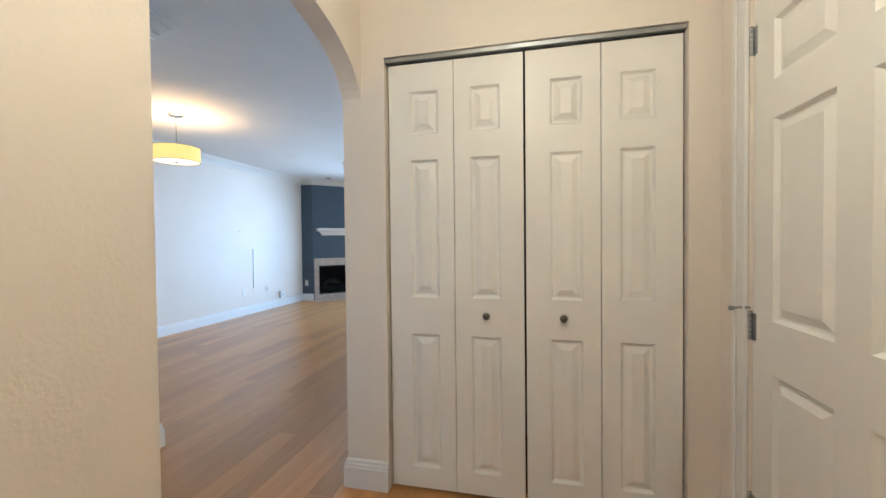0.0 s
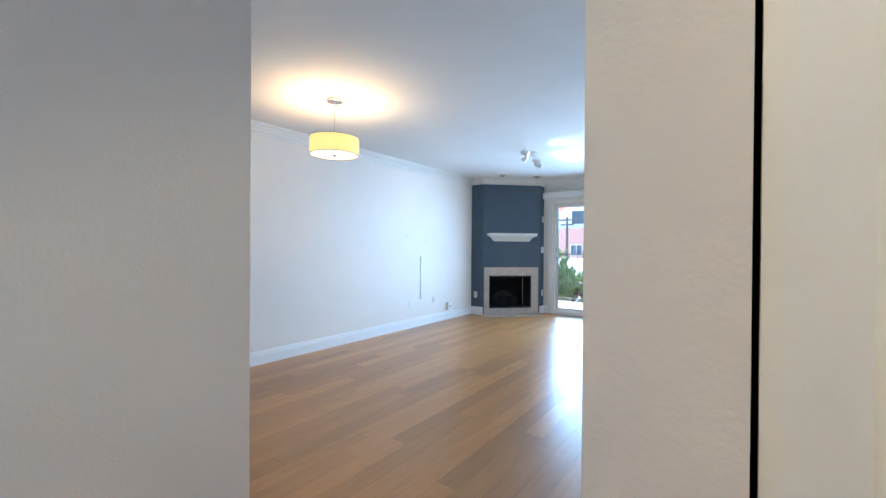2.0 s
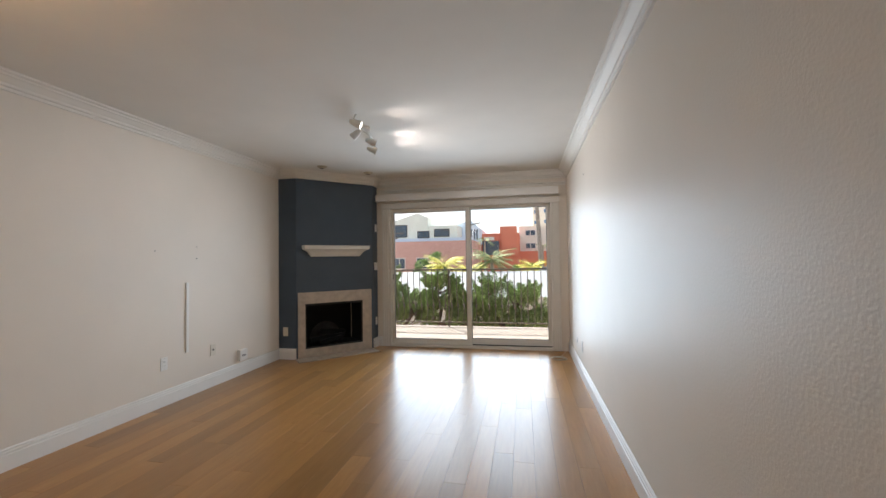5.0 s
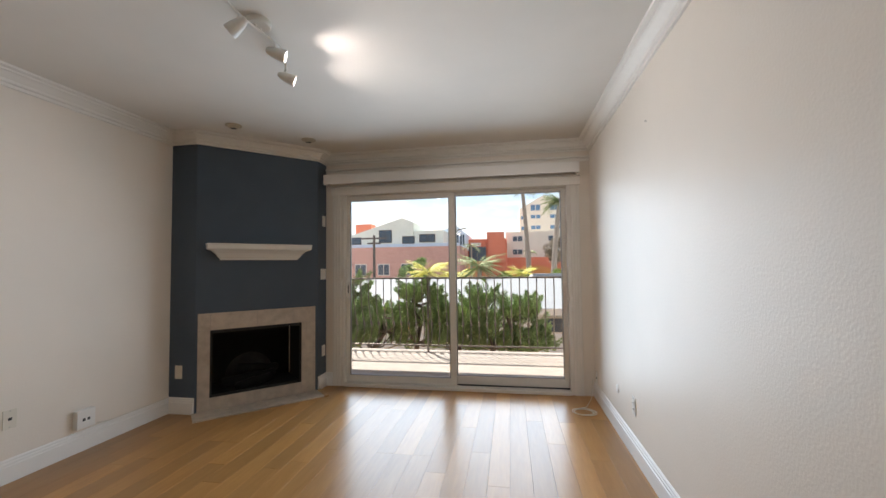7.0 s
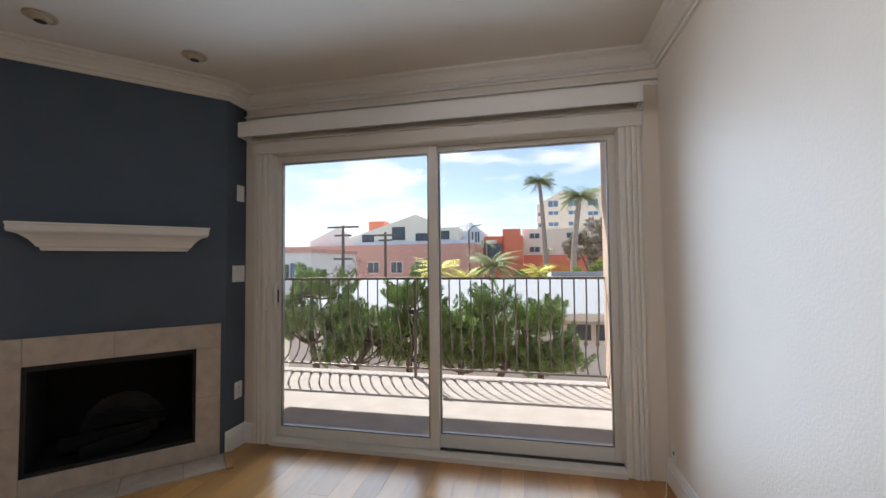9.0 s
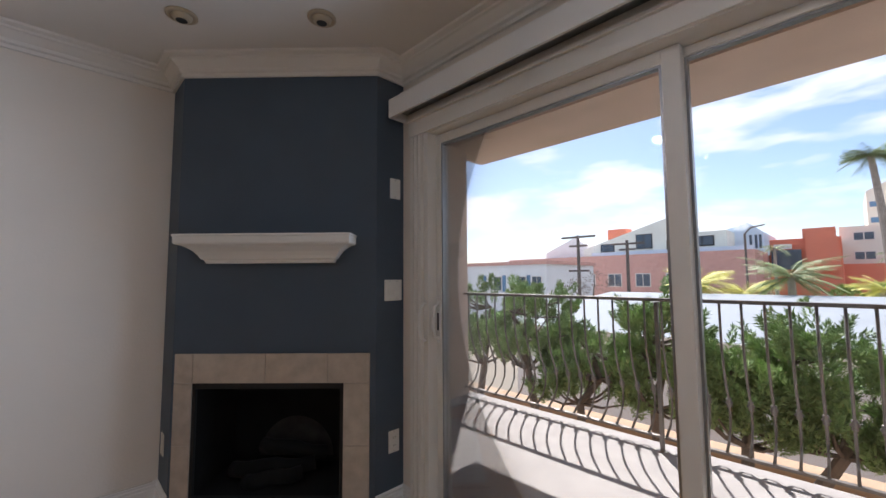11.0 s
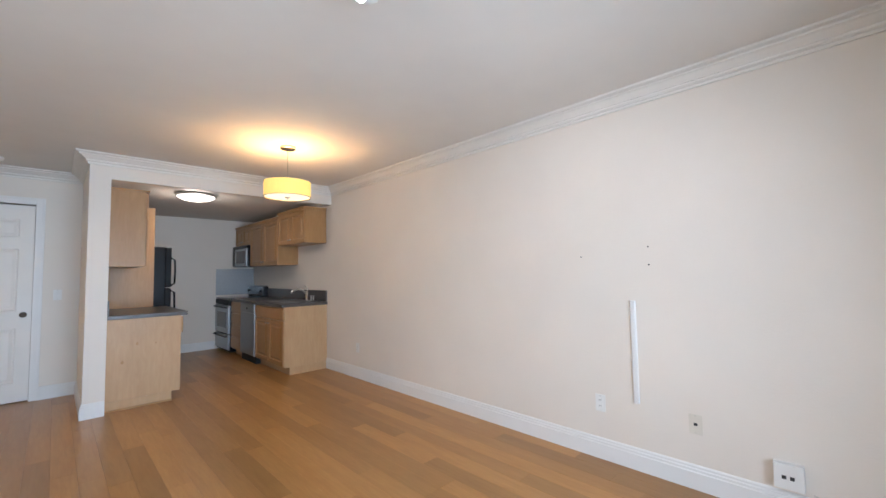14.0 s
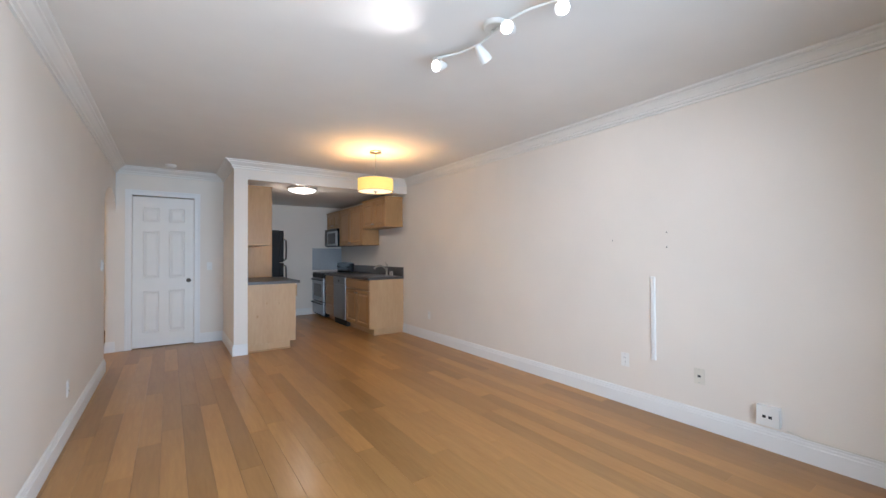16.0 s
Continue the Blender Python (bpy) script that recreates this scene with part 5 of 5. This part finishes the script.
for x0 in (0.45, 1.15):
    w = boxpart("window", (x0, x0 + 0.68, -0.03, 0.02, 3.42, 3.92), M_VINYL, nb, "white framed window", 0.01)
    boxpart("pane", (x0 + 0.05, x0 + 0.63, -0.04, -0.031, 3.47, 3.87), M_PANE, w)
flat = thing("flat_roof_building", pose(3, 26, -4.2), "white flat-roofed building with a parapet", "building", "neighbouring buildings")
boxpart("wall", (-3.2, 12, 0, 8, 0, 4.78), M_WHITEB, flat)
boxpart("parapet", (-3.3, 12, -0.15, 0.15, 4.781, 5.0), M_ROOF, flat)


def windows(parent, xs, zs, w, h, y, material, mull=True, frame_m=None):
    """Set-in windows on a wall that looks towards -y."""
    for x in xs:
        for z in zs:
            f = boxpart("window", (x, x + w, y - 0.06, y - 0.005, z, z + h), frame_m or M_VINYL, parent)
            bm = fresh()
            g = w * 0.06
            if mull:
                box(bm, x + g, x + w / 2 - g / 2, y - 0.09, y - 0.061, z + g, z + h - g)
                box(bm, x + w / 2 + g / 2, x + w - g, y - 0.09, y - 0.061, z + g, z + h - g)
            else:
                box(bm, x + g, x + w - g, y - 0.09, y - 0.061, z + g, z + h - g)
            part("pane", bm, material, f)


def gable(bm, x0, x1, y0, y1, z0, ze, peaks):
    """A block whose top follows (x, z) pairs."""
    prof = [(x0, z0), (x1, z0), *peaks[::-1]]
    a = [bm.verts.new((x, y0, z)) for x, z in prof]
    b = [bm.verts.new((x, y1, z)) for x, z in prof]
    bm.faces.new(a), bm.faces.new(b[::-1])
    for i in range(len(a)):
        j = (i + 1) % len(a)
        bm.faces.new((a[j], a[i], b[i], b[j]))


G = -4.2
far = "buildings across the street"
wh = thing("white_building", pose(0, 40, G), "low white rendered building with blue shutters", "building", far)
boxpart("wall", (-44, -21.8, 0, 10, 0, 6.75), M_WHITEB, wh)
boxpart("roof", (-44.2, -21.6, -0.15, 10.2, 6.751, 7.1), M_BRICK, wh)
windows(wh, (-40.5, -36.5, -33.0, -28.2, -25.2, -23.4), (4.1,), 1.1, 1.5, 0, M_PANE)
for x in (-29.6, -27.0, -24.0):
    boxpart("shutter", (x, x + 0.4, -0.08, -0.004, 4.0, 5.7), M_PANEB, wh, "blue shutter")
br = thing("brick_building", pose(0, 59, G), "long rose-brick building with roof studios", "building", far)
boxpart("wall", (-40, -8.4, 0, 14, 0, 8.3), M_BRICK, br)
windows(br, (-31, -27.5, -24, -20.5, -17), (4.2,), 1.8, 1.7, 0, M_PANE)
gr = thing("green_studio", pose(0, 60.5, G + 8.3), "pale green rooftop studio with a sloping gable", "building", far)
bm = fresh()
gable(bm, -28, -15.5, 0, 9, 0, 0, [(-28, 1.1), (-17.2, 4.4), (-15.5, 3.7)])
part("wall", bm, M_GREENB, gr)
windows(gr, (-25.5, -16.0 - 1.2), (0.55, ), 1.9, 1.1, 0, M_PANE, frame_m=M_SLOT)
windows(gr, (-20.8,), (0.75,), 2.0, 1.9, 0, M_PANE, frame_m=M_SLOT)
boxpart("balcony_band", (-26.5, -8.6, -0.7, -0.2, -0.6, 0.5), M_BLUEB, gr, "pale blue parapet")
boxpart("side_wing", (-15.4, -11, 0, 8, 0, 2.4), M_GREENB, gr)
windows(gr, (-14.6,), (0.7,), 2.4, 1.2, 0, M_PANE, frame_m=M_SLOT)
wt = thing("rooftop_tank_house", pose(-30.5, 62, G + 8.3), "grey-green rooftop shed with a red chimney", "building", far)
bm = fresh()
gable(bm, -4.5, 2.2, 0, 6, 0, 0, [(-4.5, 1.0), (0.4, 3.1), (2.2, 1.9)])
part("wall", bm, M_WHITEB, wt)
boxpart("chimney", (5.0, 7.6, 1, 3, 2.0, 3.9), M_RED, wt, "red chimney block")
bl = thing("blue_studio", pose(0, 65, G + 8), "pale blue gabled studio block", "building", far)
bm = fresh()
gable(bm, -14.2, -8.3, 0, 12, 0, 0, [(-14.2, 2.4), (-9.7, 3.85), (-8.3, 2.6)])
part("wall", bm, M_BLUEB, bl)
for x in (-9.6, -9.1, -8.7):
    boxpart("window", (x, x + 0.25, -0.06, -0.004, 0.7, 2.3), M_PANE, bl)
boxpart("lower_wall", (-14.2, -8.0, -0.4, 0, -8, 0.2), M_BRICK, bl)
rd = thing("red_building", pose(0, 70, G), "orange-red rendered building with a tower", "building", far)
boxpart("wall", (-8.7, -2.0, 0, 12, 0, 9.9), M_RED, rd)
boxpart("tower", (-5.2, -2.4, -0.6, 3, 9.901, 11.0), M_RED, rd)
boxpart("tower_upper", (-5.0, -2.2, -0.7, 0, 6, 9.9), M_RED, rd)
# the terrace's shade is a flat dark sheet; the wall has no openings
boxpart("terrace", (-8.2, -5.4, -0.3, -0.004, 6.2, 8.6), M_PANE, rd, "dark sheet painted as the shade in the terrace openings")
boxpart("sign_band", (-7.9, -6.2, -0.35, -0.301, 8.7, 9.3), M_VINYL, rd)
lo = thing("red_arcade", pose(0, 78, G), "low orange-red arcade with arched panels", "building", far)
boxpart("wall", (-2.6, 22, 0, 3, 0, 6.9), M_RED, lo)
for x in (0.2, 8.6):
    bm = fresh()
    prof = [(x, 0.5)] + [(x + 3.2 - 3.2 * math.cos(math.pi * k / 12), 3.2 + 2.2 * math.sin(math.pi * k / 12)) for k in range(13)] + [(x + 6.4, 0.5)]
    a = [bm.verts.new((px, -0.12, pz)) for px, pz in prof]
    b = [bm.verts.new((px, -0.004, pz)) for px, pz in prof]
    bm.faces.new(a)
    for i in range(len(a)):
        bm.faces.new((a[i], a[(i + 1) % len(a)], b[(i + 1) % len(a)], b[i]))
    ar = part("arch_panel", bm, M_ARCH if x < 5 else M_RED, lo, "orange arched panel")
    for r in range(3):
        for c in range(6):
            boxpart("opening", (x + 0.8 + c * 0.85, x + 1.3 + c * 0.85, -0.16, -0.121, 1.6 + r * 0.8, 2.05 + r * 0.8), M_BRICK, ar)
be = thing("cream_building", pose(0, 80, G), "cream four-storey apartment block", "building", far)
boxpart("wall", (-2.2, 24, 0, 4, 0, 11.8), M_BEIGE, be)
windows(be, (-1.0, 5.6, 11.6), (7.4, 9.9), 2.0, 1.15, 0, M_PANE)
ta = thing("tall_building", pose(0, 90, G), "tall pale cream apartment tower with twin gables", "building", far)
bm = fresh()
gable(bm, 0.8, 17.6, 0, 14, 0, 0, [(0.8, 17.6), (5.9, 20.5), (9.3, 18.7), (9.31, 19.0), (13.9, 21.3), (17.6, 19.5)])
part("wall", bm, M_BEIGE, ta)
windows(ta, (3.0, 7.0), (13.0, 15.3), 2.2, 1.0, 0, M_PANEB)
windows(ta, (1.0,), (12.9, 15.2), 1.2, 0.9, 0, M_PANEB, False)
windows(ta, (3.0, 7.0, 10.8, 14.4), (17.0,), 2.2, 1.5, 0, M_PANEB)
windows(ta, (10.8, 14.4), (12.8, 15.0), 2.2, 1.0, 0, M_PANEB)


def pole(x, y, top, bars):
    e = thing("utility_pole", pose(x, y, G), "weathered timber utility pole with cross arms", "utility pole", "utility poles")
    bm = fresh()
    tube(bm, [(0, 0, 0), (0, 0, top - G)], 0.17, 8, 0.12)
    part("post", bm, M_POLE, e)
    for dz, w in bars:
        boxpart("cross_arm", (-w, w, -0.06, 0.06, top - G - dz - 0.08, top - G - dz + 0.08), M_POLE, e)


pole(-17.5, 38, 4.8, ((0.15, 1.5), (0.9, 0.8), (3.0, 0.9)))
pole(-15.0, 42, 4.45, ((0.3, 1.4), (0.8, 0.7)))
st = thing("street_lamp", pose(-8.6, 55, G), "slim dark street lamp", "street lamp")
bm = fresh()
tube(bm, [(0, 0, 0), (0, 0, 9.6), (0.5, 0, 10.2), (1.6, 0, 10.4)], 0.12, 6, 0.06)
part("mast", bm, M_POLE, st)


def frond_crown(n, length, droop, width, seed, rise=0.6):
    r = random.Random(seed)
    v, f = [], []
    for k in range(n):
        a = 2 * math.pi * k / n + r.uniform(-0.2, 0.2)
        el = r.uniform(-0.5, 1.2) * rise
        d = Vector((math.cos(a), math.sin(a), 0))
        side = Vector((-d.y, d.x, 0))
        ln = length * r.uniform(0.8, 1.1)
        for s in range(2, 31):
            t = s / 30
            p = d * (ln * t * math.cos(el * (1 - t))) + Vector((0, 0, ln * (math.sin(el) * t - droop * t * t)))
            w = width * math.sin(math.pi * min(1, t * 0.9 + 0.08)) * r.uniform(0.85, 1.15) + 0.02
            for sg in (-1, 1):
                i = len(v)
                tip = p + side * (sg * w * 0.8) + d * (w * 0.75) + Vector((0, 0, -w * r.uniform(0.25, 0.6)))
                v += [tuple(p - d * ln * 0.011), tuple(p + d * ln * 0.011), tuple(tip)]
                f.append((i, i + 1, i + 2))
    return v, f


def palm(x, y, base, top, trunk_r, crown, material, label, lean=0.0):
    e = thing("palm_tree", pose(x, y, base), label, "palm tree")
    bm = fresh()
    h = top - base
    tube(bm, [(lean * (k / 8) ** 2, 0, h * k / 8) for k in range(9)], trunk_r * 1.3, 9, trunk_r * 0.8)
    part("trunk", bm, M_PALMTRUNK, e, "ringed grey trunk")
    c = cloud_part("crown", crown, material, e, "spreading fronds")
    c.location = (lean, 0, h)


palm(0.9, 55, G, 11.3, 0.27, frond_crown(60, 2.1, 0.45, 0.75, 3, 1.0), M_PALM, "tall slim fan palm with a shaggy trunk", -0.7)
palm(2.7, 45, G, 7.7, 0.27, frond_crown(60, 1.9, 0.45, 0.7, 4, 1.0), M_PALM, "tall fan palm with a thick shaggy trunk", 0.9)
for k, (x, z) in enumerate(((2.0, 3.6), (9.6, 3.8), (-6.9, 4.2))):
    palm(x, 74 if x > 0 else 60, G, z, 0.16, frond_crown(20, 1.6, 0.6, 0.35, 30 + k), M_PALM, "small fan palm before the far buildings")
palm(-5.9, 25, G, 0.9, 0.14, frond_crown(60, 1.25, 0.42, 0.30, 6, 1.25), M_YELLOWPALM, "yellow-green feather palm above the roofs")
palm(-4.6, 26, G, 0.5, 0.14, frond_crown(52, 1.1, 0.42, 0.28, 16, 1.2), M_YELLOWPALM, "low yellow-green feather palm above the roofs")
palm(-3.1, 25, G, 1.2, 0.14, frond_crown(60, 1.4, 0.45, 0.30, 7, 1.2), M_PALM, "green feather palm above the roofs")
palm(-0.8, 29, G, 0.7, 0.12, frond_crown(50, 1.0, 0.42, 0.26, 8, 1.2), M_YELLOWPALM, "small yellow-green palm above the roofs")
for k, (x, y, z) in enumerate(((-62, 95, 5.5), (-72, 95, 4.5))):
    palm(x, y, G, z, 0.3, frond_crown(24, 2.4, 0.5, 0.5, 50 + k), M_PALM, "far fan palm over the roofs")


def round_tree(name, x, y, base, clumps, per, size, material, label, seed):
    r = random.Random(seed)
    e = thing(name, pose(x, y, base), label, "tree")
    bm = fresh()
    tube(bm, [(0, 0, 0), (0.1, 0, 2.0), (0, 0.1, 4.0)], 0.3, 8, 0.18)
    cs, rd = [], []
    for cx, cz, cr in clumps:
        tube(bm, [(0, 0, 3.0), (cx * 0.5, 0, (3.0 + cz) / 2), (cx, 0, cz)], 0.12, 6, 0.04)
        for q in range(14):
            a, b = r.uniform(0, 6.28), r.uniform(-1.2, 1.5)
            cs.append((cx + cr * 0.75 * math.cos(a) * math.cos(b), cr * 0.75 * math.sin(a) * math.cos(b), cz + cr * 0.75 * math.sin(b)))
            rd.append(cr * r.uniform(0.22, 0.42))
    part("trunk", bm, M_BARK, e)
    cloud_part("crown", leaf_cloud(cs, rd, per, size, 0.9, 0.2, seed), material, e, "uneven leafy crown")


round_tree("broadleaf_tree", 5.6, 50, G, ((-1.6, 7.0, 1.5), (0.2, 8.5, 1.7), (2.4, 8.0, 2.0), (4.6, 9.4, 1.9), (0.6, 5.6, 1.7), (3.4, 5.2, 2.1), (6.4, 6.8, 2.2)), 150, 0.22, M_GUM, "large grey-green tree with rusty tips", 61)
round_tree("broadleaf_tree", 4.4, 36, G, ((-2.2, 4.3, 0.8), (-0.6, 4.7, 0.9), (1.0, 4.5, 0.9), (2.4, 4.4, 0.8)), 120, 0.12, M_SHRUB, "bright green shrubby tree over the roofs", 62)
round_tree("broadleaf_tree", -1.2, 32, G, ((-0.6, 4.4, 0.6), (0.5, 4.6, 0.6)), 120, 0.10, M_SHRUB, "small bright green tree over the roofs", 63)
round_tree("broadleaf_tree", -11.2, 45, G, ((-1.2, 4.6, 1.0), (0.5, 5.2, 1.1)), 150, 0.14, M_LEAF, "dense dark green tree over the roofs", 64)
round_tree("bare_tree", -15.5, 36, G, ((-1.5, 4.5, 1.0), (0.2, 4.9, 1.1), (1.6, 4.4, 1.0)), 14, 0.10, M_BARK, "thin grey leafless tree", 65)
# ---- floor planks ----
PW = 0.128


def plank_mesh(length, wide):
    bm = fresh()
    b = 0.0005
    v = [[bm.verts.new((x, y, z)) for x, y in ((i, i), (wide - i, i), (wide - i, length - i), (i, length - i))] for i, z in ((0.0, -0.012), (0.0, -b), (b, 0.0))]
    for a, c in zip(v, v[1:]):
        for k in range(4):
            bm.faces.new((a[k], a[(k + 1) % 4], c[(k + 1) % 4], c[k]))
    bm.faces.new(v[-1])
    return finish(bm, "plank", M_FLOOR)


rng = random.Random(7)
kinds = {}


def lay(x0, x1, y0, y1, wide):
    n = max(1, round((x1 - x0) / wide))
    w = (x1 - x0) / n
    for i in range(n):
        y = y0
        first = True
        while y < y1 - 0.01:
            ln = rng.choice((0.9, 1.2, 1.5, 1.8, 2.1)) * (rng.uniform(0.3, 0.9) if first else 1)
            first = False
            ln = round(ln, 1)
            if y + ln > y1 - 0.25:
                ln = y1 - y
            key = (round(ln, 3), round(w, 4))
            if key not in kinds:
                kinds[key] = plank_mesh(ln - 0.0008, w - 0.0008)
            o = new("plank", kinds[key])
            o.parent = floor
            o.location = (x0 + i * w, y, 0)
            y += ln


lay(WX, HALL_W, DOOR_Y - 0.12, NY + 0.0, PW)
lay(WX, PIL_X0, KIT_S, DOOR_Y - 0.12, PW)
lay(HALL_W, HALL_E, HALL_S, CLOSET_Y + 0.12, PW)
